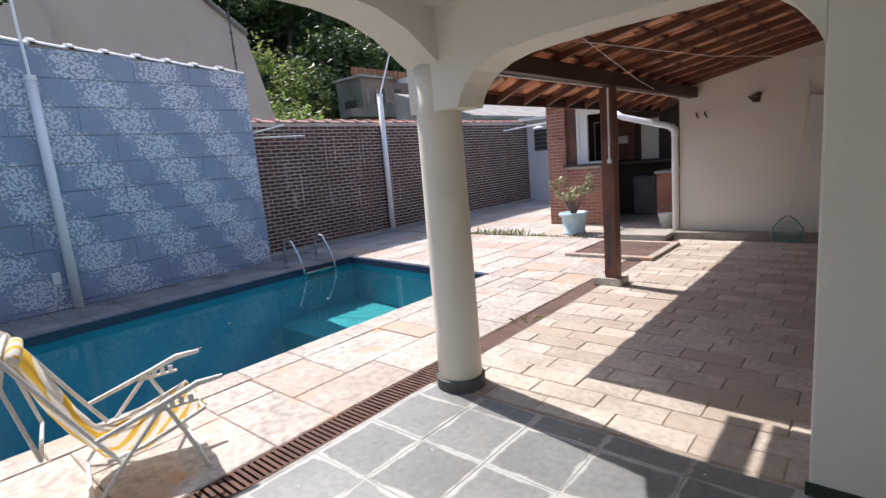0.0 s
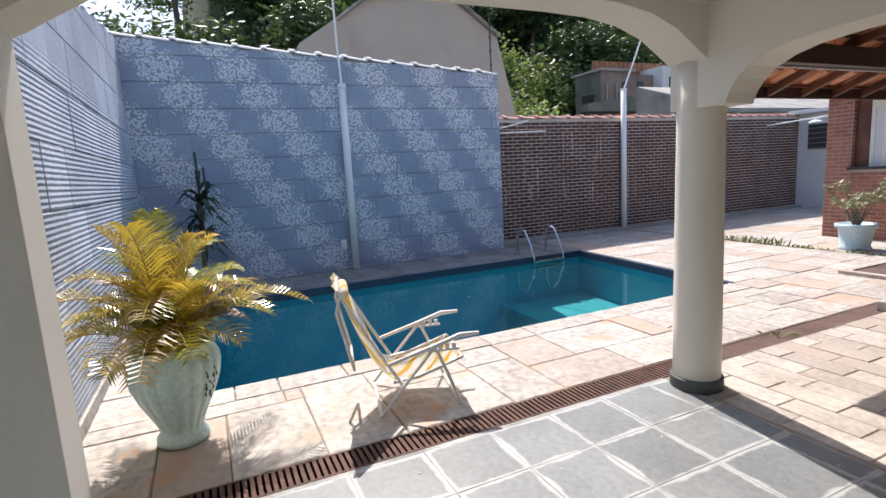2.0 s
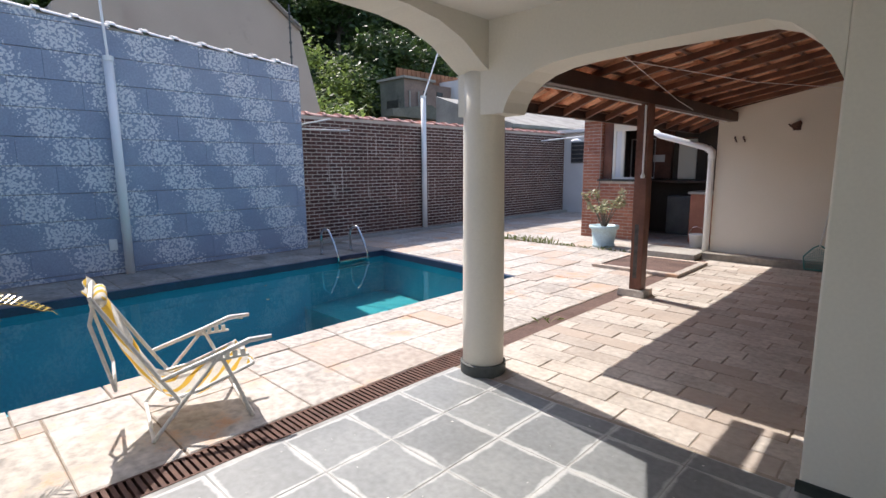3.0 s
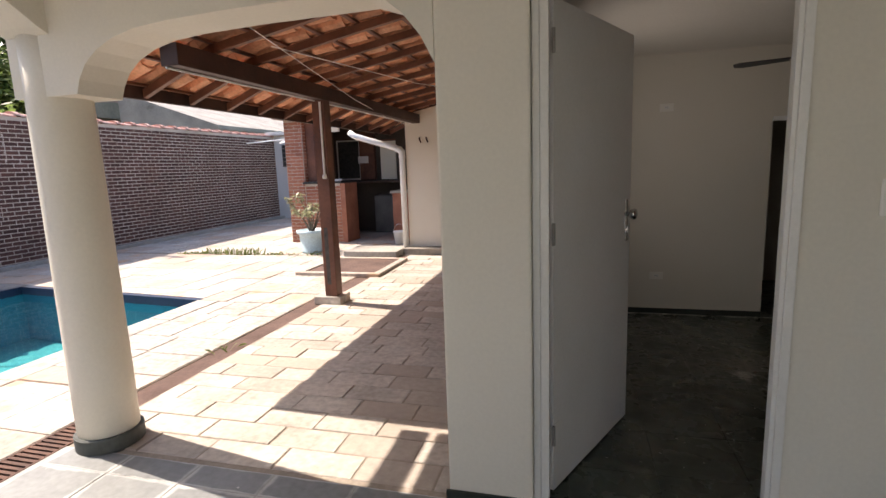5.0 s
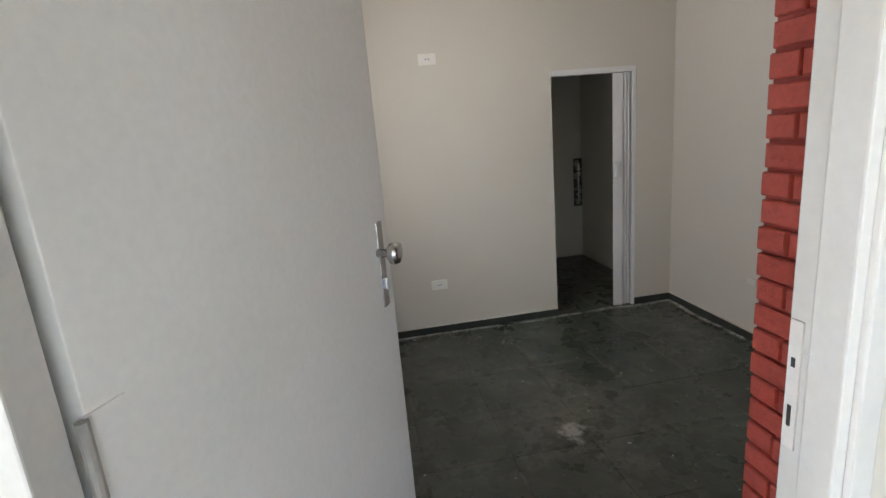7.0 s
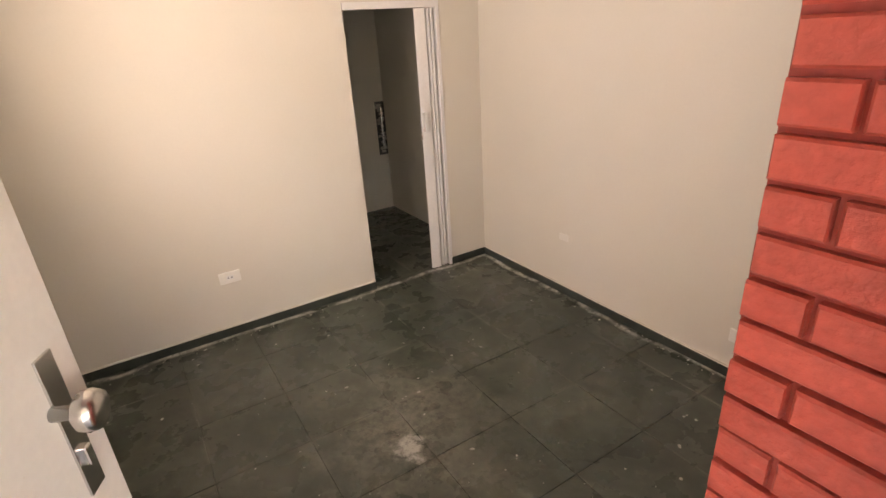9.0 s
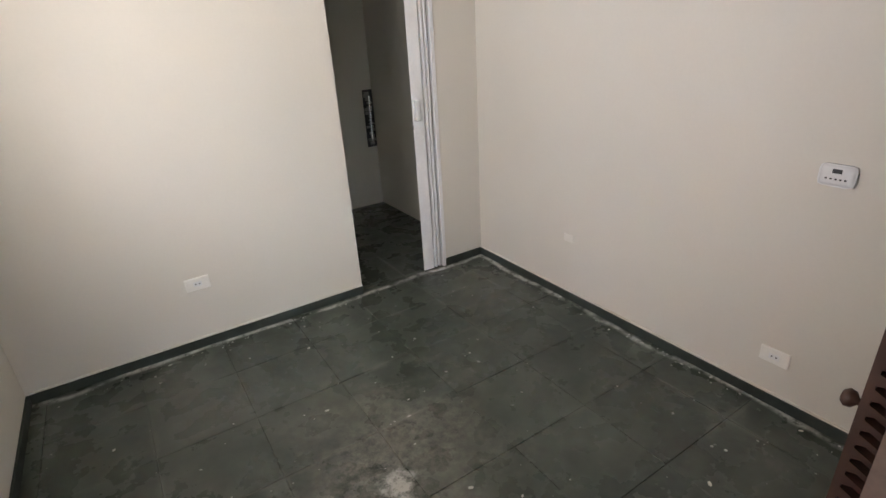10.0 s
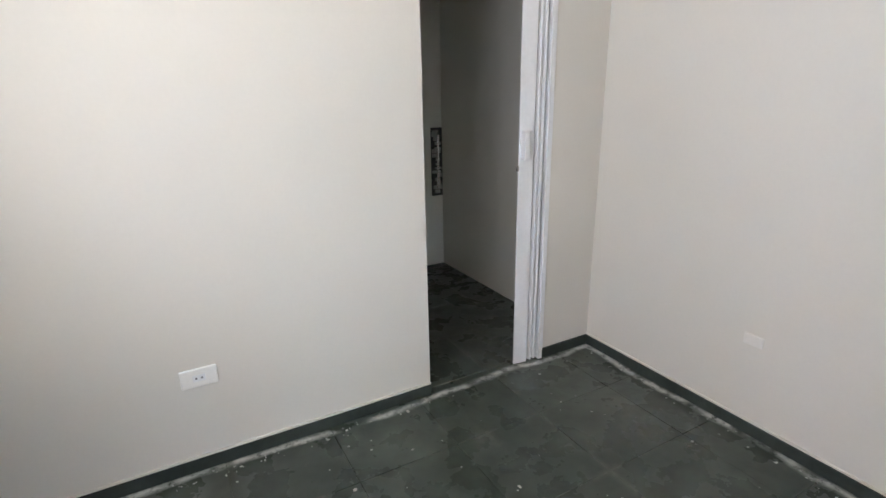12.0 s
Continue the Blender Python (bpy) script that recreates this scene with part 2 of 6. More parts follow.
def lime_dust(m):
    """Lime splashes on the room floor: streaks along the foot of two walls and one worn patch in the middle."""
    n, l = m.node_tree.nodes, m.node_tree.links
    p = n["Principled BSDF"]
    base = p.inputs["Base Color"].links[0].from_socket
    geo, sep = n.new("ShaderNodeNewGeometry"), n.new("ShaderNodeSeparateXYZ")
    l.new(geo.outputs["Position"], sep.inputs[0])

    def mn(op, a, b=0.0):
        k = n.new("ShaderNodeMath")
        k.operation = op
        for i, v in enumerate((a, b)):
            if isinstance(v, (int, float)):
                k.inputs[i].default_value = v
            else:
                l.new(v, k.inputs[i])
        return k.outputs[0]

    def cloud(scale, detail, rough):
        k = n.new("ShaderNodeTexNoise")
        k.inputs["Scale"].default_value, k.inputs["Detail"].default_value, k.inputs["Roughness"].default_value = scale, detail, rough
        l.new(geo.outputs["Position"], k.inputs["Vector"])
        return k.outputs["Fac"]

    def fit(v, lo, hi, to=1.0):
        k = n.new("ShaderNodeMapRange")
        k.inputs["From Min"].default_value, k.inputs["From Max"].default_value, k.inputs["To Max"].default_value = lo, hi, to
        l.new(v, k.inputs["Value"])
        return k.outputs[0]

    slow, fast = cloud(2.2, 3, 0.5), cloud(28, 7, 0.75)
    gap = mn("MINIMUM", mn("SUBTRACT", 3.003, sep.outputs["Y"]), mn("SUBTRACT", 3.045, sep.outputs["X"]))
    gap = mn("ABSOLUTE", mn("ADD", gap, mn("MULTIPLY", mn("SUBTRACT", slow, 0.62), 0.14)))
    line = mn("MULTIPLY", mn("MULTIPLY", fit(gap, 0.026, 0.004), fit(fast, 0.36, 0.52, 1.0)), fit(cloud(3.7, 3, 0.6), 0.40, 0.52))
    dx, dy = mn("SUBTRACT", sep.outputs["X"], 1.68), mn("SUBTRACT", sep.outputs["Y"], 1.75)
    far = mn("SQRT", mn("ADD", mn("MULTIPLY", dx, dx), mn("MULTIPLY", dy, dy)))
    worn = mn("MULTIPLY", fit(mn("ADD", far, mn("MULTIPLY", mn("SUBTRACT", cloud(5, 5, 0.6), 0.5), 1.1)), 0.50, 0.08), fit(fast, 0.38, 0.64, 0.68))
    dx, dy = mn("SUBTRACT", sep.outputs["X"], 1.61), mn("SUBTRACT", sep.outputs["Y"], 1.60)
    far = mn("SQRT", mn("ADD", mn("MULTIPLY", dx, dx), mn("MULTIPLY", dy, dy)))
    spot = mn("MULTIPLY", fit(mn("ADD", far, mn("MULTIPLY", mn("SUBTRACT", cloud(11, 5, 0.7), 0.5), 0.22)), 0.085, 0.04), fit(fast, 0.36, 0.52, 0.9))
    haze = fit(cloud(1.3, 4, 0.6), 0.46, 0.70, 0.28)
    for amount, colour in ((haze, (0.15, 0.145, 0.125)), (worn, (0.27, 0.255, 0.22)), (line, (0.62, 0.63, 0.59)), (spot, (0.50, 0.50, 0.47))):
        mx = n.new("ShaderNodeMix")
        mx.data_type = "RGBA"
        mx.inputs["B"].default_value = (*colour, 1)
        l.new(base, mx.inputs["A"])
        l.new(amount, mx.inputs["Factor"])
        base = mx.outputs["Result"]
    l.new(base, p.inputs["Base Color"])
    l.new(fit(cloud(6, 5, 0.6), 0.3, 0.7, 0.62), p.inputs["Roughness"])


bloom(SLATE, 0.192, (0.52, 0.53, 0.515), 0.885, 0.55, 3.4, 0.08, 0.75)
bloom(SLATE_IN, 0.19, (0.17, 0.168, 0.15), 1.0, 0.9, 3.0, 0.14, 0.7)
lime_dust(SLATE_IN)


def leaf_mat(name, a, b, trans=0.3, rough=0.45):
    m = mat(name, a, b, 1.5, 30, rough, 0.0, spread=0.35)
    n, l = m.node_tree.nodes, m.node_tree.links
    p = n["Principled BSDF"]
    tr = n.new("ShaderNodeBsdfTranslucent")
    l.new(p.inputs["Base Color"].links[0].from_socket, tr.inputs["Color"])
    mix = n.new("ShaderNodeMixShader")
    mix.inputs[0].default_value = trans
    l.new(p.outputs[0], mix.inputs[1])
    l.new(tr.outputs[0], mix.inputs[2])
    l.new(mix.outputs[0], n["Material Output"].inputs["Surface"])
    return m


PALM = leaf_mat("golden_palm_leaf", (0.24, 0.20, 0.025), (0.62, 0.44, 0.06), 0.36, 0.25)
PALMG = leaf_mat("green_palm_leaf", (0.13, 0.17, 0.025), (0.42, 0.42, 0.06), 0.36, 0.22)
PALMD = leaf_mat("withered_palm_leaf", (0.10, 0.06, 0.02), (0.30, 0.19, 0.06), 0.2, 0.4)
FOREST = leaf_mat("forest_leaf", (0.036, 0.075, 0.022), (0.105, 0.16, 0.045), 0.38)
# Sunlight on these crowns is put into the leaf colour and translucency.
BRIGHT = leaf_mat("sunlit_leaf", (0.15, 0.22, 0.055), (0.26, 0.34, 0.10), 0.55)
DARKLEAF = leaf_mat("dark_leaf", (0.018, 0.04, 0.02), (0.04, 0.07, 0.035), 0.2)
PALELEAF = leaf_mat("pale_dry_leaf", (0.26, 0.27, 0.14), (0.42, 0.40, 0.25), 0.3)
WEED = leaf_mat("weed_leaf", (0.12, 0.17, 0.05), (0.25, 0.27, 0.10), 0.3)


def water_mat():
    m = bpy.data.materials.new("pool_water")
    m.use_nodes = True
    n, l = m.node_tree.nodes, m.node_tree.links
    n.remove(n["Principled BSDF"])
    tr, gl, fr, mx = n.new("ShaderNodeBsdfTransparent"), n.new("ShaderNodeBsdfGlossy"), n.new("ShaderNodeFresnel"), n.new("ShaderNodeMixShader")
    tr.inputs["Color"].default_value = (0.42, 0.80, 0.85, 1)
    gl.inputs["Roughness"].default_value = 0.03
    fr.inputs["IOR"].default_value = 1.33
    no, bp, ge = n.new("ShaderNodeTexNoise"), n.new("ShaderNodeBump"), n.new("ShaderNodeNewGeometry")
    no.inputs["Scale"].default_value, no.inputs["Detail"].default_value = 2.5, 3
    bp.inputs["Strength"].default_value, bp.inputs["Distance"].default_value = 0.12, 0.02
    l.new(ge.outputs["Position"], no.inputs["Vector"])
    l.new(no.outputs["Fac"], bp.inputs["Height"])
    for s in (gl, fr):
        l.new(bp.outputs[0], s.inputs["Normal"])
    l.new(fr.outputs[0], mx.inputs[0])
    l.new(tr.outputs[0], mx.inputs[1])
    l.new(gl.outputs[0], mx.inputs[2])
    l.new(mx.outputs[0], n["Material Output"].inputs["Surface"])
    return m


WATER = water_mat()


def flower_mat():
    """Blue-grey printed panels with speckled round floral motifs in diagonal rows."""
    m = mat("blue_floral_print", (0.245, 0.295, 0.395), (0.30, 0.355, 0.45), 1.2, 45, 0.8, 0.35, spread=0.03, depth=0.004)
    n, l = m.node_tree.nodes, m.node_tree.links
    p = n["Principled BSDF"]
    base = p.inputs["Base Color"].links[0].from_socket
    geo, sep = n.new("ShaderNodeNewGeometry"), n.new("ShaderNodeSeparateXYZ")
    l.new(geo.outputs["Position"], sep.inputs[0])

    def math_node(op, a, b=0.0, c=0.0):
        k = n.new("ShaderNodeMath")
        k.operation = op
        for i, v in enumerate((a, b, c)):
            if isinstance(v, (int, float)):
                k.inputs[i].default_value = v
            else:
                l.new(v, k.inputs[i])
        return k.outputs[0]

    row = math_node("DIVIDE", math_node("SUBTRACT", sep.outputs["Z"], FLOWER_Z), FLOWER_H)
    near = math_node("FLOOR", row)
    vo = n.new("ShaderNodeTexVoronoi")
    vo.inputs["Scale"].default_value = 33
    l.new(geo.outputs["Position"], vo.inputs["Vector"])
    best = None
    for k in (-1.0, 0.0, 1.0):
        rowi = math_node("ADD", near, k)
        dz = math_node("MULTIPLY", math_node("SUBTRACT", math_node("SUBTRACT", row, rowi), 0.5), FLOWER_H * 1.12)
        col = math_node("DIVIDE", math_node("SUBTRACT", math_node("MULTIPLY_ADD", rowi, FLOWER_SHIFT, sep.outputs["Y"]), FLOWER_Y), FLOWER_W)
        dy = math_node("MULTIPLY", math_node("SUBTRACT", math_node("FRACT", col), 0.5), FLOWER_W * 0.92)
        ang = math_node("ARCTAN2", dz, dy)
        r = math_node("SQRT", math_node("ADD", math_node("MULTIPLY", dz, dz), math_node("MULTIPLY", dy, dy)))
        petal = math_node("MULTIPLY", math_node("COSINE", math_node("MULTIPLY", ang, 8.0)), 0.022)
        rr = math_node("ADD", r, petal)
        ring = math_node("MULTIPLY", math_node("SINE", math_node("MULTIPLY", rr, 88.0)), 0.11)
        reach = math_node("MINIMUM", math_node("MULTIPLY_ADD", rr, -3.3, 1.26), 0.56)
        lim = math_node("ADD", reach, ring)
        best = lim if best is None else math_node("MAXIMUM", best, lim)
    on = math_node("LESS_THAN", vo.outputs["Distance"], best)
    mx = n.new("ShaderNodeMix")
    mx.data_type = "RGBA"
    mx.inputs["B"].default_value = (0.66, 0.68, 0.70, 1)
    l.new(base, mx.inputs["A"])
    l.new(math_node("MULTIPLY", on, 0.9), mx.inputs["Factor"])
    l.new(mx.outputs["Result"], p.inputs["Base Color"])
    return m


FLOWER_H, FLOWER_Z, FLOWER_W, FLOWER_Y, FLOWER_SHIFT = 0.377, 0.072, 1.065, -1.53, 0.282
FLORAL = flower_mat()


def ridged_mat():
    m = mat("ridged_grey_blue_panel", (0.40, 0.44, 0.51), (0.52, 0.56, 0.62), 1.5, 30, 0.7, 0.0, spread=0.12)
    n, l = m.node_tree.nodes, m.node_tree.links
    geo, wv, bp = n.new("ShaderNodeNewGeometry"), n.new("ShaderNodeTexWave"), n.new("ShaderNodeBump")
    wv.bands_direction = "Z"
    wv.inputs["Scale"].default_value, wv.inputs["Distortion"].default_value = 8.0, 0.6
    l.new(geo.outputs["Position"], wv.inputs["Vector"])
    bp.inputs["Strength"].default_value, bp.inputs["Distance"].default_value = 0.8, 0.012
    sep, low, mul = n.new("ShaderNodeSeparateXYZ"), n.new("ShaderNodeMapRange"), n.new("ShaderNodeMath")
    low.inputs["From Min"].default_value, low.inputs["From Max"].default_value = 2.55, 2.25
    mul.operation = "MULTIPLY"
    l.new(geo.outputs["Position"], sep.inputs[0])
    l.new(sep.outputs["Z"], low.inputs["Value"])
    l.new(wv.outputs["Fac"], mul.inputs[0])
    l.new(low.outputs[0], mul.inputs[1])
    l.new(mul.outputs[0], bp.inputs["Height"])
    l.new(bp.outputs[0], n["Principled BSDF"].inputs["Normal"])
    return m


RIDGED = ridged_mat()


def stripe_mat():
    m = mat("yellow_striped_canvas", (0.74, 0.72, 0.66), (0.80, 0.78, 0.72), 6, 80, 0.8, 0.1, depth=0.002)
    n, l = m.node_tree.nodes, m.node_tree.links
    p = n["Principled BSDF"]
    base = p.inputs["Base Color"].links[0].from_socket
    tc, wv, mx, mr = n.new("ShaderNodeTexCoord"), n.new("ShaderNodeTexWave"), n.new("ShaderNodeMix"), n.new("ShaderNodeMapRange")
    wv.bands_direction = "DIAGONAL"
    wv.inputs["Scale"].default_value, wv.inputs["Distortion"].default_value, wv.inputs["Detail"].default_value = 3.4, 3.0, 1
    l.new(tc.outputs["Object"], wv.inputs["Vector"])
    mr.inputs["From Min"].default_value, mr.inputs["From Max"].default_value = 0.62, 0.72
    l.new(wv.outputs["Fac"], mr.inputs["Value"])
    mx.data_type = "RGBA"
    mx.inputs["B"].default_value = (0.72, 0.50, 0.06, 1)
    l.new(base, mx.inputs["A"])
    l.new(mr.outputs[0], mx.inputs["Factor"])
    l.new(mx.outputs["Result"], p.inputs["Base Color"])
    tr, ms = n.new("ShaderNodeBsdfTranslucent"), n.new("ShaderNodeMixShader")
    l.new(mx.outputs["Result"], tr.inputs["Color"])
    ms.inputs[0].default_value = 0.35
    l.new(p.outputs[0], ms.inputs[1])
    l.new(tr.outputs[0], ms.inputs[2])
    l.new(ms.outputs[0], n["Material Output"].inputs["Surface"])
    return m


CANVAS = stripe_mat()


# ---- mesh helpers ----
def finish(bm, name):
    bmesh.ops.recalc_face_normals(bm, faces=bm.faces)
    me = bpy.data.meshes.new(name)
    bm.to_mesh(me)
    bm.free()
    return me


def part(name, bm, material, parent=None, label="", smooth=False):
    """One mesh object out of a bmesh, under parent if one is given."""
    me = finish(bm, name)
    me.materials.append(material)
    if smooth:
        for f in me.polygons:
            f.use_smooth = True
    ob = new(name, me)
    if parent:
        ob.parent = parent
    if label:
        ob["label"] = label
    return ob


def thing(name, label, category, group="", kind="", at=(0, 0, 0), turn=0):
    """An Empty at a thing's base."""
    ob = new(name)
    ob.matrix_world = pose(*at, 0, 0, turn)
    return tagged(ob, label, category, group, kind)


def box(bm, x0, x1, y0, y1, z0, z1, bevel=0.0):
    vs = [bm.verts.new(c) for c in ((x0, y0, z0), (x1, y0, z0), (x1, y1, z0), (x0, y1, z0), (x0, y0, z1), (x1, y0, z1), (x1, y1, z1), (x0, y1, z1))]
    fs = [bm.faces.new([vs[i] for i in q]) for q in ((0, 3, 2, 1), (4, 5, 6, 7), (0, 1, 5, 4), (1, 2, 6, 5), (2, 3, 7, 6), (3, 0, 4, 7))]
    if bevel:
        es = list({e for f in fs for e in f.edges})
        bmesh.ops.bevel(bm, geom=es, offset=bevel, segments=2, affect="EDGES", profile=0.6)
    return bm


def bx(*c, bevel=0.0):
    return box(bmesh.new(), *c, bevel=bevel)


def tube(bm, pts, r, n=10, caps=True):
    """A tube along points; r is one radius or one for each point."""
    pts = [Vector(p) for p in pts]
    rs = r if isinstance(r, (list, tuple)) else [r] * len(pts)
    rings, side = [], None
    for i, p in enumerate(pts):
        d = (pts[min(i + 1, len(pts) - 1)] - pts[max(i - 1, 0)]).normalized()
        if side is None:
            side = d.cross(Vector((0, 0, 1)) if abs(d.z) < 0.9 else Vector((1, 0, 0))).normalized()
        side = (side - d * side.dot(d)).normalized()
        up = d.cross(side)
        rings.append([bm.verts.new(p + rs[i] * (side * math.cos(2 * math.pi * k / n) + up * math.sin(2 * math.pi * k / n))) for k in range(n)])
    for a, b in zip(rings, rings[1:]):
        for k in range(n):
            bm.faces.new((a[k], a[(k + 1) % n], b[(k + 1) % n], b[k]))
    if caps:
        bm.faces.new(rings[0][::-1])
        bm.faces.new(rings[-1])
    return bm


def tb(pts, r, n=10):
    return tube(bmesh.new(), pts, r, n)


def lathe(bm, profile, n=32, at=(0, 0), ribs=0, rib=0.0, rz=(0, 9)):
    """Turns (radius, z) pairs round the z axis, with optional vertical flutes between the heights rz."""
    rings = []
    for r, z in profile:
        ring = []
        for k in range(n):
            a = 2 * math.pi * k / n
            q = r * (1 + (rib * abs(math.sin(a * ribs / 2)) if ribs and rz[0] < z < rz[1] else 0))
            ring.append(bm.verts.new((at[0] + q * math.cos(a), at[1] + q * math.sin(a), z)))
        rings.append(ring)
    for a, b in zip(rings, rings[1:]):
        for k in range(n):
            bm.faces.new((a[k], a[(k + 1) % n], b[(k + 1) % n], b[k]))
    bm.faces.new(rings[0][::-1])
    bm.faces.new(rings[-1])
    return bm


def prism(bm, outline, axis, lo, hi):
    """Extrudes an outline of (u, v) pairs along an axis from lo to hi; u, v are the other two axes in order."""
    def place(u, v, w):
        return {"x": (w, u, v), "y": (u, w, v), "z": (u, v, w)}[axis]
    a = [bm.verts.new(place(u, v, lo)) for u, v in outline]
    b = [bm.verts.new(place(u, v, hi)) for u, v in outline]
    bm.faces.new(a)
    bm.faces.new(b[::-1])
    for i in range(len(outline)):
        j = (i + 1) % len(outline)
        bm.faces.new((a[i], b[i], b[j], a[j]))
    return bm


def structure(name, bm, material, label, category="", smooth=False):
    return tagged(part(name, bm, material, None, "", smooth), label, category or name.split("_")[0], "", "structure")


def piece_mesh(name, dx, dy, dz, material, bevel=0.004):
    """A worn slab with its top at z = 0, centred, for tiles and bricks that share one mesh."""
    bm = bmesh.new()
    h = bevel
    lo = [bm.verts.new((sx * dx / 2, sy * dy / 2, -dz)) for sx, sy in ((-1, -1), (1, -1), (1, 1), (-1, 1))]
    mid = [bm.verts.new((sx * dx / 2, sy * dy / 2, -h)) for sx, sy in ((-1, -1), (1, -1), (1, 1), (-1, 1))]
    top = [bm.verts.new((sx * (dx / 2 - h), sy * (dy / 2 - h), 0)) for sx, sy in ((-1, -1), (1, -1), (1, 1), (-1, 1))]
    for a, b in ((lo, mid), (mid, top)):
        for i in range(4):
            bm.faces.new((a[i], a[(i + 1) % 4], b[(i + 1) % 4], b[i]))
    bm.faces.new(top)
    me = finish(bm, name)
    me.materials.append(material)
    return me


def lay(name, me, m, parent):
    ob = new(name, me)
    ob.parent = parent
    ob.matrix_basis = m
    return ob


# ---- ground ----
structure("ground", bx(-300, 300, -300, 300, -2.3, -2.0), HILL, "dark earth ground reaching the horizon", "ground")
bed = bmesh.new()
for c in ((-9.2, -7.07, -4.2, 13.2), (-3.72, -2.42, -4.2, 13.2), (-7.07, -3.72, -4.2, -3.12), (-7.07, -3.72, 3.32, 13.2)):
    box(bed, *c, -2.0, -0.008)
prism(bed, [(-7.06, 3.31), (-3.73, 2.99), (-3.73, 3.315), (-7.06, 3.315)], "z", -2.0, -0.008)
deck = structure("floor_pool_deck", bed, DECKJ, "quartzite slab deck round the swimming pool", "pavement")
veranda = structure("floor_veranda", bx(-2.21, 4.5, -6.0, 0.02, -0.3, -0.003), GROUT, "grey slate tiled veranda floor with pale joints", "floor")
terrace = structure("floor_terrace", bx(-2.21, 0.30, 0.02, 6.10, -0.3, -0.007), JOINT, "stone block paving under the tiled roof", "pavement")
structure("floor_back_yard", bx(-2.42, 4.5, 6.10, 13.2, -0.3, -0.006), CONC, "worn concrete yard floor behind the terrace", "pavement")
room_floor = structure("floor_room", bx(0.10, 4.2, 0.03, 4.8, -0.3, 0.022), GROUT_IN, "dark slate floor of the empty room", "floor")

# drain channel with its iron grate
structure("drain_channel", bx(-2.42, -2.21, -4.2, 6.10, -0.3, -0.07), IRON, "shallow rusty drain channel in the floor", "drain")
grate = thing("drain_grate", "rusty cast iron grate bars over the floor drain", "drain grate", at=(-2.315, -4.0, 0))
for sx in (-0.098, 0.098):
    part("rail", bx(sx - 0.007, sx + 0.007, 0, 4.36, -0.06, 0.0), IRON, grate)
barm = finish(bx(-0.091, 0.091, -0.011, 0.011, -0.03, -0.001), "bar")
barm.materials.append(IRON)
k = 0.03
while k < 4.34:
    lay("bar", barm, pose(0, k, 0), grate)
    k += 0.0365
cover = thing("drain_cover", "soil-filled red-brown drain strip along the paving", "drain cover", at=(-2.315, 0.36, 0))
part("infill", bx(-0.10, 0.10, 0, 5.7, -0.07, -0.012), REDSOIL, cover)

# ---- swimming pool ----
pool = thing("swimming_pool", "blue tiled rectangular swimming pool sunk in the deck", "pool", kind="structure", at=(0, 0, 0))
PX0, PX1, PY0, PY1 = -7.0, -3.79, -3.05, 3.24
PYN = 2.93
part("basin_floor", bx(PX0, PX1, PY0, PY1, -1.5, -1.40), POOLF, pool)
part("basin_wall", bx(PX0 - 0.06, PX0, PY0 - 0.06, PY1 + 0.06, -1.5, -0.02), POOLT, pool)
part("basin_wall", bx(PX1, PX1 + 0.06, PY0 - 0.06, PY1 + 0.06, -1.5, -0.02), POOLT, pool)
part("basin_wall", bx(PX0, PX1, PY0 - 0.06, PY0, -1.5, -0.02), POOLT, pool)
part("basin_wall", prism(bmesh.new(), [(PX0, PY1), (PX1, PYN), (PX1, PYN + 0.06), (PX0, PY1 + 0.06)], "z", -1.5, -0.02), POOLT, pool)
# Added block in lighter tile stands in for the sunlit part of the floor.
part("sun_patch_block", prism(bmesh.new(), [(PX0, 1.55), (-4.9, 1.55), (-4.9, 3.03), (PX0, PY1)], "z", -1.4, -0.75), POOLS, pool)
part("edge_tile_band", bx(PX0 - 0.07, PX0 + 0.012, PY0, PY1, -0.10, 0.004), POOLE, pool)
part("edge_tile_band", prism(bmesh.new(), [(PX0, PY1 - 0.012), (PX1, PYN - 0.012), (PX1, PYN + 0.07), (PX0, PY1 + 0.07)], "z", -0.10, 0.004), POOLE, pool)
wat = part("water", bx(PX0 + 0.001, PX1 - 0.001, PY0 + 0.001, PY1 - 0.001, -0.101, -0.10), WATER, pool, "still clear blue-green water")
wat.data.clear_geometry()
wb = bmesh.new()
wb.faces.new([wb.verts.new(c) for c in ((PX0, PY0, -0.10), (PX1, PY0, -0.10), (PX1, PYN, -0.10), (PX0, PY1, -0.10))])
wb.to_mesh(wat.data)
wb.free()
wat.visible_shadow = False

ladder = thing("pool_ladder", "stainless steel pool ladder with two curved handrails", "ladder", at=(-7.43, 2.2, 0))
for dy in (0.0, 0.62):
    pts = [(0, dy, 0.0), (0, dy, 0.33)] + [(0.16 - 0.16 * math.cos(a), dy, 0.33 + 0.14 * math.sin(a)) for a in (0.5, 1.0, 1.57, 2.1)] + [(0.38, dy, 0.26), (0.50, dy, 0.02), (0.505, dy, -0.10)]
    rail = part("handrail", tb(pts, 0.021, 12), STEEL, ladder, smooth=True)
    part("flange", lathe(bmesh.new(), [(0.05, 0), (0.05, 0.012), (0.025, 0.02)], 16, (0, dy)), STEEL, rail)
for z in (-0.06, -0.18):
    part("tread", bx(0.47, 0.56, 0.0, 0.62, z - 0.015, z + 0.015, bevel=0.005), STEEL, ladder)

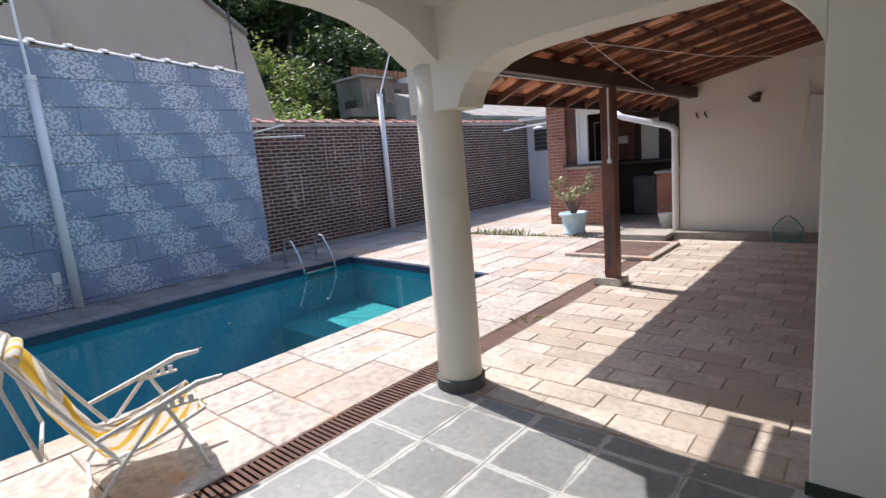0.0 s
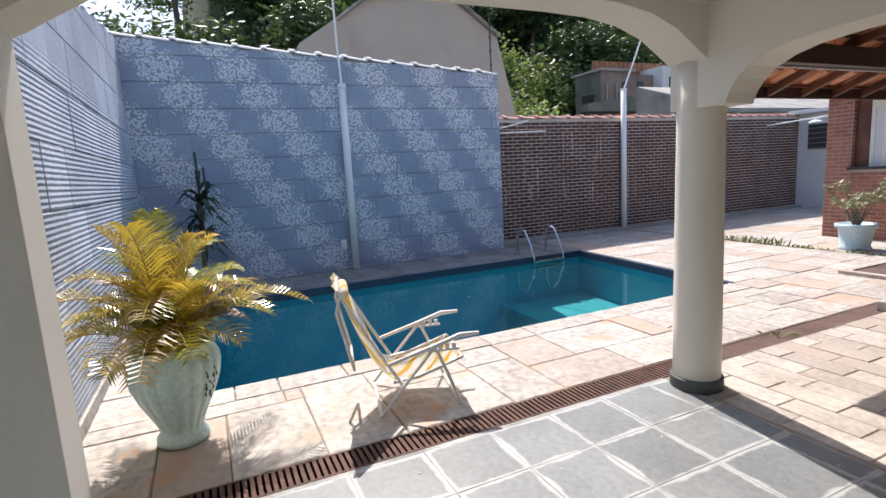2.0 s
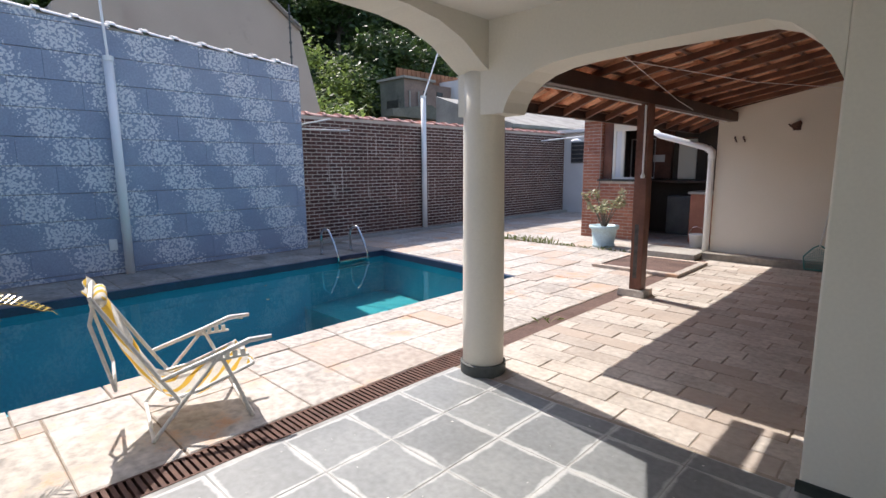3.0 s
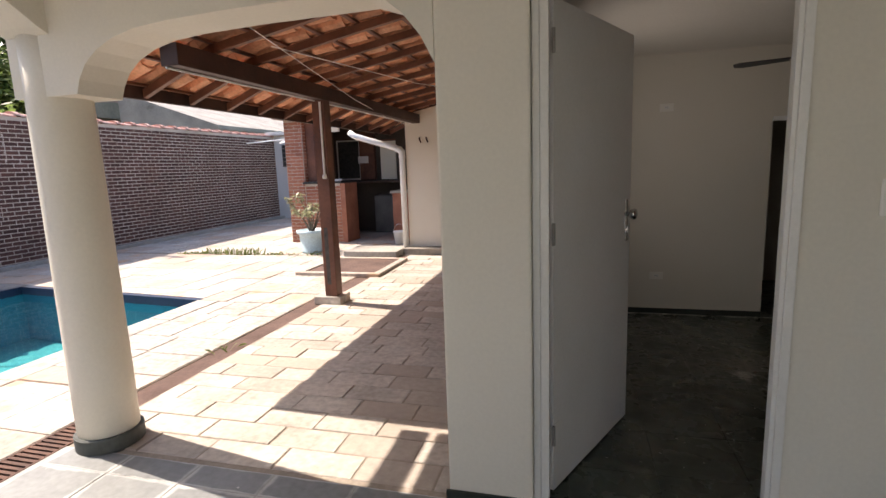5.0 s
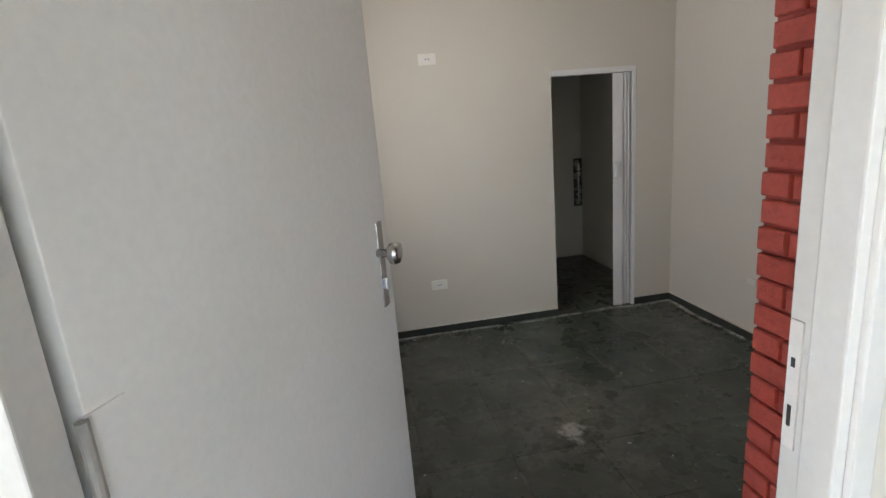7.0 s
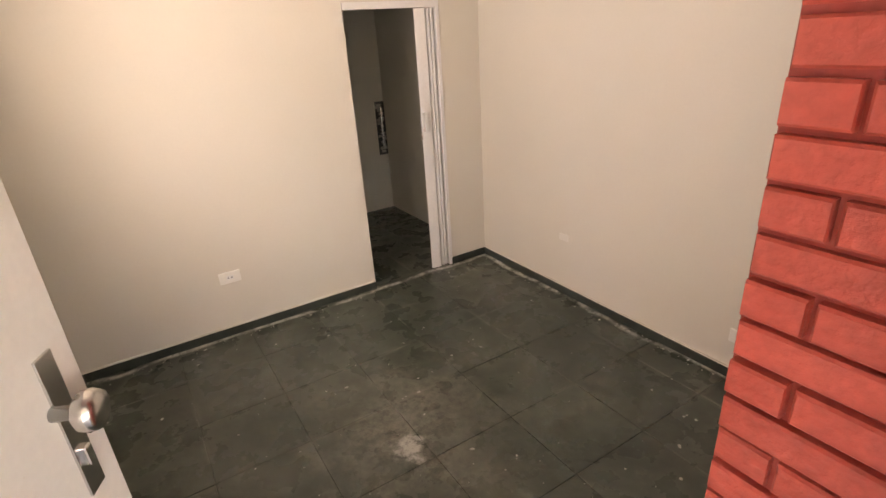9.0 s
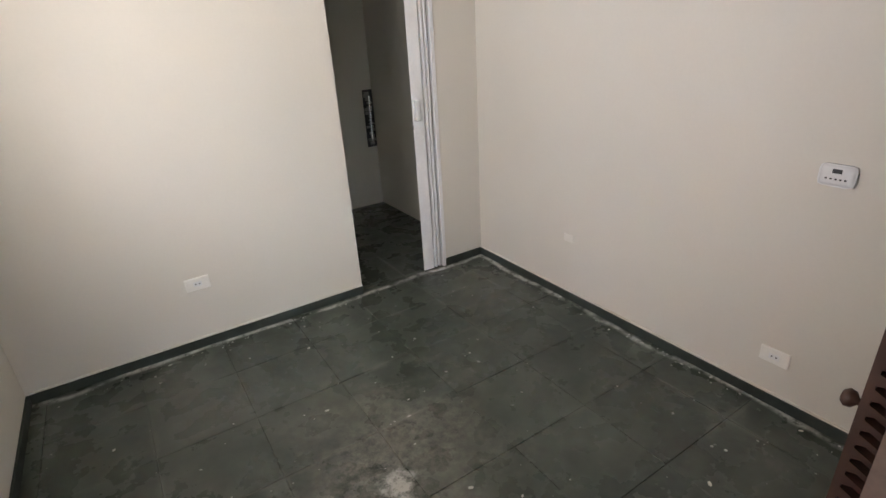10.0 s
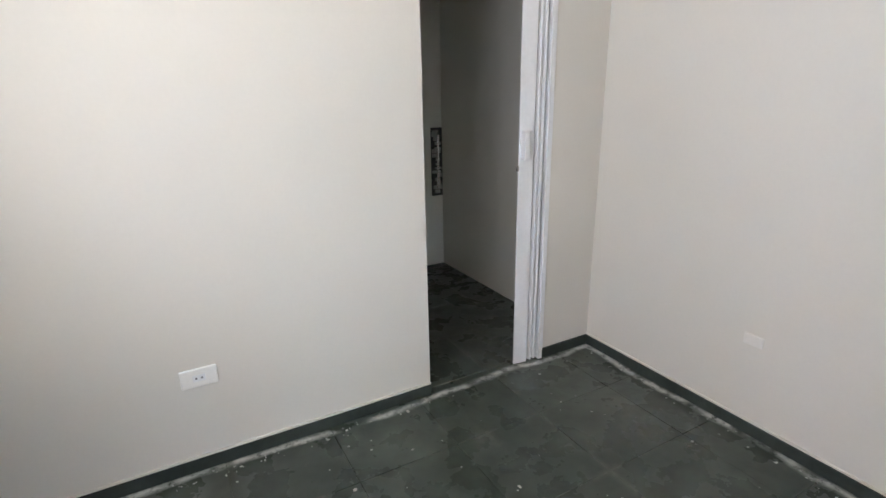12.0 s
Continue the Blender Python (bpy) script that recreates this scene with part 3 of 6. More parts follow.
# ---- walls round the yard ----
def coursed(host, name, axis, at, face, lo, hi, top, size, gap, proud, material, limit=300, joined="bricks_beyond", keep=None, run=None):
    """Bricks in running bond on the face of a wall. axis: along x or y; face: +1 or -1. The first ones are parts, the rest one mesh."""
    length, height = size
    me = piece_mesh(name, length - gap, height - gap, 0.03, material, 0.003)
    verts, faces, made = [], [], 0
    row, z = 0, 0.0
    while z < max(top(lo), top(hi)):
        u = lo - (length * 0.5 if row % 2 else 0.0)
        while u < hi:
            a, b = max(u, lo), min(u + length, hi)
            mid = (a + b) / 2
            if b - a > 0.03 and z + height <= top(mid) + 0.01:
                c = (at, mid, z + height / 2) if axis == "y" else (mid, at, z + height / 2)
                out = proud * (0.75 + 0.5 * random.random())
                if axis == "y":
                    m = Matrix(((0, 0, face, c[0] + face * out), (1, 0, 0, c[1]), (0, 1, 0, c[2]), (0, 0, 0, 1)))
                else:
                    m = Matrix(((1, 0, 0, c[0]), (0, 0, face, c[1] + face * out), (0, 1, 0, c[2]), (0, 0, 0, 1)))
                m = m @ Matrix.Diagonal(((b - a - gap) / (length - gap), 1, 1, 1))
                if made < limit and (keep is None or keep(mid, z)):
                    lay(name, me, m, host)
                    made += 1
                else:
                    o = len(verts)
                    verts += [m @ v.co for v in me.vertices]
                    faces += [[o + i for i in p.vertices] for p in me.polygons]
            u += length
        z += height
        row += 1
    if verts:
        me2 = bpy.data.meshes.new(joined)
        me2.from_pydata(verts, [], faces)
        me2.materials.append(material)
        ob = new(joined, me2)
        ob.parent = host
        ob["kind"] = "stuff"
    return host


def blue_top(y):
    return 3.33 - 0.061 * (y - 2.42)


bm = prism(bmesh.new(), [(-3.95, -0.3), (2.44, -0.3), (2.44, 3.33), (-3.95, blue_top(-3.95))], "x", -8.50, -8.29)
wall_blue = structure("wall_blue", bm, CONC, "tall yard wall clad in blue floral printed panels", "wall")


def left_top(x):
    return 3.65 - 0.127 * (x + 8.1)


bm = prism(bmesh.new(), [(-8.50, -0.3), (-1.9, -0.3), (-1.9, left_top(-1.9)), (-8.50, left_top(-8.50))], "y", -3.95, -3.745)
wall_left = structure("wall_ridged", bm, CONC, "yard side wall clad in ridged grey-blue panels", "wall")
structure("wall_brick", bx(-9.05, -8.80, 2.40, 13.0, -0.3, 2.56), MORTAR, "dark brick yard wall with pale mortar joints", "wall")
wall_brick = bpy.data.objects["wall_brick"]
structure("plinth", bx(-8.80, -8.62, 2.44, 12.6, -0.3, 0.06, bevel=0.01), CONC, "low concrete kerb at the foot of the brick wall", "kerb")


def cap_row(name, label, material, a, b, step, width):
    """Overlapping half-round cap tiles along a wall's top, from a to b."""
    a, b = Vector(a), Vector(b)
    d = b - a
    host = thing(name, label, "wall cap", kind="structure", at=a)
    count = round(d.length / step)
    q = d.normalized().to_track_quat("Y", "Z").to_matrix().to_4x4()
    bm = bmesh.new()
    for y, s, zz in ((0, 1.12, 0.012), (step * 0.18, 1.12, 0.012), (step * 0.2, 0.98, 0.0), (step * 1.06, 0.86, -0.012)):
        ring = [bm.verts.new((s * width * math.cos(math.pi * i / 8), y, zz + s * width * 0.45 * math.sin(math.pi * i / 8))) for i in range(9)]
        if y:
            for i in range(8):
                bm.faces.new((old[i], old[i + 1], ring[i + 1], ring[i]))
        else:
            bm.faces.new(ring)
        old = ring
    bm.faces.new(old[::-1])
    me = finish(bm, "cap_tile")
    me.materials.append(material)
    for i in range(count):
        lay("cap_tile", me, q @ pose(0, i * step, random.uniform(-0.004, 0.004), 0, 0, random.uniform(-1, 1)), host)


cap_row("coping_blue", "pale clay cap tiles along the blue wall", CAPT, (-8.39, -3.9, blue_top(-3.9)), (-8.39, 2.46, 3.33), 0.42, 0.15)
cap_row("coping_brick", "faded red clay cap tiles along the brick wall", CAPR, (-8.93, 2.44, 2.565), (-8.93, 13.0, 2.565), 0.40, 0.16)
for (px, py, pz, lab) in ((-8.16, -0.62, 3.08, "white drain pipe on the blue wall"), (-8.70, 5.98, 3.2, "white drain pipe on the brick wall")):
    pp = thing("drain_pipe", lab, "pipe", at=(px, py, 0))
    part("pipe", tb([(0, 0, 0), (0, 0, pz)], 0.062, 16), PVC, pp, smooth=True)
    part("collar", lathe(bmesh.new(), [(0.07, pz - 0.06), (0.07, pz + 0.005), (0.05, pz + 0.006)], 16), PVC, pp)
    rod = [(0, 0, pz), (0, -0.02, pz + 0.6), (0, -0.03, pz + 1.6)] if py < 0 else [(0, 0.02, pz), (0, 0.3, pz + 0.6), (0, 0.62, pz + 1.3)]
    part("antenna_rod", tb(rod, 0.018, 8), PVC, pp)
sock = thing("wall_socket", "grey weatherproof socket box on the blue wall", "socket", at=(-8.27, -0.78, 0.36))
part("body", bx(-0.012, 0.035, -0.05, 0.05, 0, 0.16, bevel=0.008), PVC, sock)
wire_pole = thing("fence_rod", "thin spiked electric fence rod on the blue wall", "fence rod", at=(-8.39, 2.36, 3.33))
part("rod", tb([(0, 0, 0), (0, 0, 1.1)], 0.014, 8), DARKP, wire_pole)
for z in (0.2, 0.45, 0.7, 0.95):
    part("insulator", lathe(bmesh.new(), [(0.02, z - 0.02), (0.03, z), (0.02, z + 0.02)], 8), DARKP, wire_pole)
line = thing("clothes_line_bracket", "folding white clothes line bracket on the brick wall", "bracket", at=(-8.797, 2.6, 2.35))
part("arm", tb([(0, 0, 0), (0.85, 0.25, 0.08)], 0.014, 8), PVC, line)
part("arm", tb([(0, 0.05, -0.06), (0.95, 0.6, -0.12)], 0.01, 8), PVC, line)
lamp = thing("wall_lamp", "white wall-mounted lamp on a long arm", "lamp", at=(-8.797, 11.2, 2.3))
part("arm", tb([(0, 0, 0.02), (1.5, 0.3, 0.12)], 0.02, 8), PVC, lamp)
part("shade", lathe(bmesh.new(), [(0.16, -0.02), (0.15, 0.0), (0.05, 0.05)], 16, (1.1, 0.22)), PVC, lamp)

# white outbuilding at the end of the yard
hut = thing("outbuilding", "white limewashed outbuilding with a dark louvred window", "building", at=(-8.8, 12.6, 0))
part("wall", bx(0, 1.3, 0.0, 0.2, -0.3, 2.62), WHITEW, hut)
part("wall", bx(1.3, 5.0, 0.02, 0.2, -0.3, 2.58), WHITEW, hut)
part("roof_slab", bx(-0.15, 5.1, -0.25, 3.0, 2.6, 2.70, bevel=0.01), WHITEW, hut)
win = part("window", bx(0.28, 0.95, -0.03, 0.02, 1.62, 2.30), DARKP, hut)
for i in range(5):
    part("louvre", bx(0.28, 0.95, -0.06, -0.032, 1.64 + i * 0.135, 1.655 + i * 0.135), CONC, win)

# ---- neighbours and hillside ----
nb = thing("neighbour_house", "large plain beige gabled house behind the blue wall", "house", at=(-15, 0, -2))
out = [(-0.9, 0), (-0.25, 7.0), (2.1, 8.75), (4.8, 9.1), (6.55, 7.9), (7.3, 5.0), (8.0, 0)]
part("wall", prism(bmesh.new(), [(u, z) for u, z in out], "x", -7, 0), BEIGE, nb)
roofb = bmesh.new()
for (u, z), (u2, z2) in zip(out[1:5], out[2:5]):
    d = Vector((0, u2 - u, z2 - z))
    nrm = Vector((0, -d.z, d.y)).normalized() * 0.07
    prism(roofb, [(u, z), (u2, z2), (u2 + nrm.y, z2 + nrm.z), (u + nrm.y, z + nrm.z)], "x", -7.1, 0.12)
part("roof", roofb, RAW, nb)
part("annex", prism(bmesh.new(), [(-0.6, 0), (1.35, 0), (1.35, 7.6), (1.0, 8.0), (-0.05, 7.3)], "x", 0.02, 0.5), BEIGE, nb)
ridge = piece_mesh("ridge_tile", 0.16, 0.32, 0.06, CONC, 0.02)
for (u, z), (u2, z2) in zip(out[1:5], out[2:5]):
    n_t = int(math.hypot(u2 - u, z2 - z) / 0.34)
    for i in range(n_t):
        f = (i + 0.5) / n_t
        lay("ridge_tile", ridge, pose(0.08, u + (u2 - u) * f, z + (z2 - z) * f + 0.13, math.degrees(math.atan2(z2 - z, u2 - u)), 0, 0), nb)

MOSSY = mat("mossy_cement_block", (0.115, 0.12, 0.10), (0.19, 0.19, 0.155), 1.0, 12, 0.95, 0.5, depth=0.02, stain=(0.07, 0.07, 0.06), stain_at=0.58, stain_scale=0.9)
BROWNB = mat("brown_clay_block", (0.20, 0.145, 0.12), (0.29, 0.215, 0.18), 1.2, 12, 0.95, 0.5, depth=0.02, stain=(0.14, 0.11, 0.10), stain_at=0.6, stain_scale=1)
ru = thing("unfinished_house", "unfinished grey block house on the hillside", "house", at=(-22, 17.3, -2))
part("wall", bx(-2.1, -0.02, 0, 2.3, 0, 8.55), BROWNB, ru)
part("wall", bx(-2.1, 0.0, -0.03, 0.0, 0, 8.55), MOSSY, ru, "mossy grey block side wall")
part("wall", bx(-2.1, -0.4, 2.3, 4.3, 0, 8.5), BROWNB, ru, "reddish bare brick wall")
part("wall", bx(-2.1, 0.2, 4.3, 8.0, 0, 8.9), WHITEW, ru, "white rendered wall")
part("roof_slab", bx(-2.3, 0.15, -0.15, 2.4, 8.55, 8.68), CONC, ru)
part("lean_to", prism(bmesh.new(), [(-1.6, 6.3), (2.6, 6.3), (2.6, 6.5), (1.4, 7.1), (-1.6, 6.7)], "x", 0.0, 0.8), MOSSY, ru)
fence_sheet = part("rusty_fence", bx(-1.5, -1.4, 0.7, 6.6, 8.5, 9.4), RUSTY, ru, "rusty corrugated sheet fence")
for i in range(16):
    part("sheet_rib", bx(-1.39, -1.35, 0.8 + i * 0.36, 0.9 + i * 0.36, 8.7, 9.38), RUSTY, fence_sheet)
part("window", bx(-1.5, -0.5, -0.06, -0.03, 6.4, 7.4), DARKP, ru)
part("window", bx(-0.02, 0.02, 1.5, 1.75, 7.2, 8.0), DARKP, ru)
part("window", bx(-0.4, -0.35, 3.0, 3.5, 7.3, 8.1), DARKP, ru)
part("window", bx(0.2, 0.25, 4.9, 5.8, 7.2, 8.3), DARKP, ru)
part("pilaster", bx(0.2, 0.28, 4.3, 4.5, 6.0, 8.9), WHITEW, ru)
for yy in (0.35, 1.05):
    part("pipe", tb([(0.06, yy, 6.2), (0.06, yy, 7.9)], 0.05, 8), CONC, ru)
low = thing("low_roof", "pale low neighbouring roof behind the brick wall", "roof", at=(-13, 9.0, -2))
part("roof", prism(bmesh.new(), [(0, 0.0), (-4.5, 0.0), (-4.5, 6.9), (0.1, 5.35), (0.1, 5.2), (0, 5.2)], "y", 6.3, 19), CONC, low)
hut2 = thing("tiled_gable", "small grey gabled roof behind the brick wall", "roof", at=(-14, 8.4, -2))
part("gable", prism(bmesh.new(), [(-0.7, 4.4), (1.6, 4.4), (0.2, 5.15)], "x", -3, 0), RAW, hut2)
part("verge", prism(bmesh.new(), [(-0.8, 4.42), (0.2, 5.17), (1.7, 4.42), (1.7, 4.5), (0.2, 5.27), (-0.8, 4.5)], "x", -0.2, 0.12), CONC, hut2)
part("stilt", bx(-2.8, -0.2, -0.6, 1.4, 0, 4.4), RAW, hut2)

bm = bmesh.new()
grid = {}
for i in range(26):
    for j in range(34):
        x, y = -26 - i * 3.2, -60 + j * 5.0
        h = -2 + i * (2.6 if y > -4 else 0.7) + 2.0 * noise.noise(Vector((x * 0.05, y * 0.05, 0)))
        grid[i, j] = bm.verts.new((x, y, h if i else -2.2))
for i in range(25):
    for j in range(33):
        bm.faces.new((grid[i, j], grid[i + 1, j], grid[i + 1, j + 1], grid[i, j + 1]))
structure("hillside", bm, HILL, "steep forested hillside rising behind the houses", "hill", True)


def tree_parts(name, label, height, spread_r, clumps, leaves, size, leaf, seed, at):
    """A tapered trunk with limbs, and a crown of many small leaf blades gathered in uneven clumps."""
    rnd = random.Random(seed)
    tr = thing(name, label, "tree", "trees on the hillside", at=at)
    bm = bmesh.new()
    tube(bm, [(0, 0, -1.0), (0.1, 0, height * 0.3), (0, 0.15, height * 0.6), (0.1, 0.1, height * 0.85)], [0.26, 0.2, 0.13, 0.05], 8)
    centres = []
    for i in range(clumps):
        a, e = rnd.uniform(0, 2 * math.pi), rnd.random()
        rr = spread_r * math.sqrt(rnd.random())
        c = Vector((rr * math.cos(a), rr * math.sin(a), height * (0.42 + 0.58 * e * (1 - 0.5 * (rr / spread_r) ** 2))))
        centres.append((c, rnd.uniform(0.5, 1.05) * spread_r * 0.42))
        if i % 3 == 0:
            tube(bm, [(0, 0.1, height * 0.4), c * 0.6 + Vector((0, 0, height * 0.15)), c], [0.09, 0.06, 0.02], 6)
    part("trunk", bm, BARK, tr)
    verts, faces = [], []
    for i in range(leaves):
        c, r = centres[rnd.randrange(clumps)]
        d = Vector((rnd.gauss(0, 1), rnd.gauss(0, 1), rnd.gauss(0, 0.75))).normalized()
        p = c + d * r * (0.55 + 0.5 * rnd.random())
        u = Vector((rnd.gauss(0, 1), rnd.gauss(0, 1), rnd.gauss(0, 0.5))).normalized()
        v = u.cross(d + Vector((0, 0, 0.6))).normalized()
        s = size * rnd.uniform(0.6, 1.4)
        o = len(verts)
        verts += [p - u * s, p + v * s * 0.42 + d * s * 0.1, p + u * s, p - v * s * 0.42 + d * s * 0.1]
        faces.append((o, o + 1, o + 2, o + 3))
    me = bpy.data.meshes.new("crown")
    me.from_pydata(verts, [], faces)
    me.materials.append(leaf)
    ob = new("crown", me)
    ob.parent = tr
    return tr


rt = random.Random(5)
kinds = [tree_parts("forest_tree", "dense dark green broadleaf tree on the hillside", 9, 4.2, 46, 7500, 0.22, FOREST, 1, (-31, -14, -0.5)),
         tree_parts("forest_tree", "dense dark green broadleaf tree on the hillside", 11, 3.8, 46, 7500, 0.24, FOREST, 2, (-32, 22, 0)),
         tree_parts("bright_tree", "sunlit light green bushy tree above the wall", 8, 3.6, 34, 6500, 0.17, BRIGHT, 3, (-24, -9.5, -2))]
for i in range(60):
    x = -30 - 26 * (i % 5) / 4 - rt.uniform(0, 4)
    y = -34 + 80 * (i // 5) / 11 + rt.uniform(-3, 3)
    z = -2 + (-26 - x) / 3.2 * (2.6 if y > -4 else 0.7)
    if -30 < y < -6 and x < -40:
        continue
    copy_thing(kinds[i % 2] if rt.random() < 0.85 else kinds[2], pose(x, y, z, 0, 0, rt.uniform(0, 360)))
for x, y, z, s in ((-21, -5.5, -2.2, 0), (-25, -3.0, -1.8, 60), (-26, 12.5, -2, 200), (-27, 2, -1, 30), (-22, -14, -2.5, 100), (-27, 9.5, -0.5, 150), (-19, -9.5, -2.6, 10), (-24, -12, -1.6, 40), (-26, -17, -1.6, 140), (-23, -20, -2.0, 220)):
    copy_thing(kinds[2], pose(x, y, z, 0, 0, s))
bush = tree_parts("bush", "light green leafy bush behind the brick wall", 3.2, 1.3, 18, 1800, 0.11, BRIGHT, 4, (-16.5, 9.0, 1.0))

# ---- veranda: column, arches, piers, ceiling ----
ARCH_Y = [(-1.87, 1.86), (-1.75, 1.86), (-1.725, 1.925), (-1.68, 1.99), (-1.61, 2.045), (-1.51, 2.09), (-1.38, 2.12), (-1.20, 2.135), (-0.9, 2.145), (-0.3, 2.15), (-0.2, 2.115), (-0.12, 2.05), (-0.05, 1.96), (0, 1.86)]
ARCH_X = [(0, 2.14), (-0.05, 2.165), (-0.12, 2.21), (-0.26, 2.295), (-0.46, 2.365), (-0.70, 2.40), (-1.0, 2.41), (-2.4, 2.41), (-2.70, 2.40), (-2.94, 2.365), (-3.14, 2.295), (-3.28, 2.21), (-3.35, 2.165), (-3.4, 2.14)]
structure("wall_arch_terrace", prism(bmesh.new(), [(0, 2.62), (-2.14, 2.62), (-2.14, 1.86)] + ARCH_Y, "y", 0.0, 0.25), PAINT, "cream plastered arch between veranda and terrace", "arch")
structure("wall_arch_pool", prism(bmesh.new(), ARCH_X + [(-3.4, 2.62), (0, 2.62)], "x", -2.14, -1.87), PAINT, "cream plastered arch opening to the pool", "arch")
col = thing("column", "round cream plastered column with slate foot band", "column", kind="structure", at=(-2.01, 0.125, 0))
part("shaft", lathe(bmesh.new(), [(0.152, -0.01), (0.152, 0.4), (0.148, 1.2), (0.144, 1.86), (0.144, 2.15)], 48), PAINT, col, smooth=True)
part("skirting", lathe(bmesh.new(), [(0.170, -0.01), (0.170, 0.075), (0.160, 0.082)], 48), SKIRT_OUT, col, "dark slate skirting band")
structure("wall_pier_pool", bx(-2.14, -1.87, -3.80, -3.40, -0.02, 2.62, bevel=0.008), PAINT, "cream plastered veranda pier beside the side wall", "pier")
structure("wall_pier_door", bx(0.0, 0.365, 0.0, 0.25, -0.02, 2.62, bevel=0.01), PAINT, "cream plastered pier between arch and door", "pier")
structure("skirting_pier", bx(-0.012, 0.365, -0.014, 0.0, -0.01, 0.06, bevel=0.003), SKIRT, "dark slate skirting on the pier", "skirting")
structure("wall_front", bx(1.270, 4.6, 0.0, 0.09, -0.02, 2.62), PAINT, "cream plastered house wall beside the door", "wall")
structure("wall_over_door", bx(0.365, 1.270, 0.0, 0.09, 2.14, 2.62), PAINT, "cream plastered wall above the door", "wall")
structure("skirting_front", bx(1.30, 4.6, -0.012, 0.0, -0.01, 0.06, bevel=0.003), SKIRT, "dark slate skirting under the house wall", "skirting")
structure("ceiling_veranda", bx(-2.14, 4.6, -6.1, 0.0, 2.45, 2.60), CEIL, "plain cream plastered veranda ceiling", "ceiling")
structure("wall_veranda_side", bx(4.5, 4.7, -6.1, 0.0, -0.02, 2.62), PAINT, "plain cream side wall closing the veranda", "wall")
structure("floor_front_yard", bx(-2.14, 9.0, -13.0, -6.0, -0.3, -0.01), CONC, "pale concrete front yard behind the veranda", "pavement")
structure("wall_front_yard", bx(-2.14, 9.0, -13.2, -13.0, -0.3, 2.2), PAINT, "plain cream wall closing the front yard", "wall")
structure("wall_veranda_pool", bx(-2.14, -1.87, -6.0, -3.80, -0.02, 2.62), PAINT, "plain cream wall beside the ridged side wall", "wall")
# Unseen slabs added to cut the sun patch; their gap casts a stripe.
structure("roof_house_edge", bx(-2.3, -2.145, 0.26, 0.86, 2.63, 2.655), CONC, "thin unseen slab strip shaping a sun stripe on the paving", "roof")
structure("roof_house_lip", bx(-2.085, 6.0, 0.26, 0.86, 2.63, 2.655), CONC, "thin unseen roof slab shading the paving behind the arch", "roof")
structure("roof_house", bx(-2.3, 6.0, -6.4, 0.26, 2.63, 2.75), CONC, "flat concrete roof slab over the veranda", "roof")
structure("roof_room", bx(0.2, 6.0, 0.88, 7.2, 2.80, 2.92), CONC, "flat concrete roof slab over the room", "roof")

# ---- entrance door ----
fr = thing("door_frame", "white painted wooden door frame with worn strike plate", "door frame", kind="structure", at=(0, 0, 0))
part("jamb", bx(0.367, 0.396, 0.030, 0.125, 0, 2.12, bevel=0.003), WHITE, fr)
part("door_stop", bx(0.396, 0.430, 0.036, 0.104, 0, 2.09, bevel=0.003), WHITE, fr)
jr = part("jamb", bx(1.238, 1.268, -0.008, 0.088, 0, 2.12, bevel=0.003), WHITE, fr)
part("door_stop", bx(1.222, 1.238, 0.0, 0.045, 0, 2.09, bevel=0.003), WHITE, fr)
part("head", bx(0.396, 1.238, 0.0, 0.088, 2.09, 2.12), WHITE, fr)
part("strike_plate", bx(1.2355, 1.2385, 0.066, 0.084, 1.05, 1.22), PLATE, jr, "paint-splashed steel strike plate")
part("strike_slot", bx(1.2343, 1.236, 0.073, 0.078, 1.080, 1.108), DARKP, jr)
part("strike_slot", bx(1.2343, 1.236, 0.073, 0.078, 1.160, 1.172), DARKP, jr)
door = thing("door_1", "white painted flush door standing open into the room", "door", at=(0.412, 0.128, 0.036), turn=65.0)
leaf = part("leaf", bx(0.0, 0.862, -0.035, 0.0, 0.0, 2.045, bevel=0.002), WHITE, door)
for hz in (0.22, 1.095, 1.84):
    hg = part("hinge", tb([(-0.008, -0.040, hz), (-0.008, -0.040, hz + 0.09)], 0.007, 10), CONC, door, "worn grey steel hinge")
    part("hinge_leaf", bx(-0.003, 0.046, -0.0385, -0.0345, hz - 0.002, hz + 0.092), WHITE, hg)
for s, y in ((-1, -0.035), (1, 0.0)):
    pl = part("lock_plate", bx(0.788, 0.822, min(y, y + s * 0.004), max(y, y + s * 0.004), 1.006, 1.226, bevel=0.0015), STEEL, door, "narrow brushed steel lock plate")
    kb = bmesh.new()
    lathe(kb, [(0.010, 0), (0.010, 0.026), (0.018, 0.029), (0.0265, 0.037), (0.028, 0.047), (0.025, 0.057), (0.014, 0.061)], 20)
    bmesh.ops.transform(kb, matrix=Matrix.Translation((0.786, y, 1.150)) @ pose(0, 0, 0, 90 if s < 0 else -90), verts=kb.verts)
    part("knob", kb, STEEL, pl, "round satin steel knob", True)
    part("cylinder", bx(0.798, 0.812, min(y, y + s * 0.012), max(y, y + s * 0.012), 1.051, 1.081, bevel=0.003), STEEL, pl)

sw = thing("light_switch", "ivory single light switch plate on the wall", "switch", at=(1.527, 0.0, 1.252))
part("plate", bx(-0.036, 0.036, -0.010, 0.0, 0, 0.120, bevel=0.005), PLATE, sw)
part("rocker", bx(-0.010, 0.010, -0.018, -0.010, 0.045, 0.080, bevel=0.003), PLATE, sw)
for z in (0.027, 0.095):
    part("screw", bx(-0.003, 0.003, -0.012, -0.010, z - 0.003, z + 0.003), DARKP, sw)


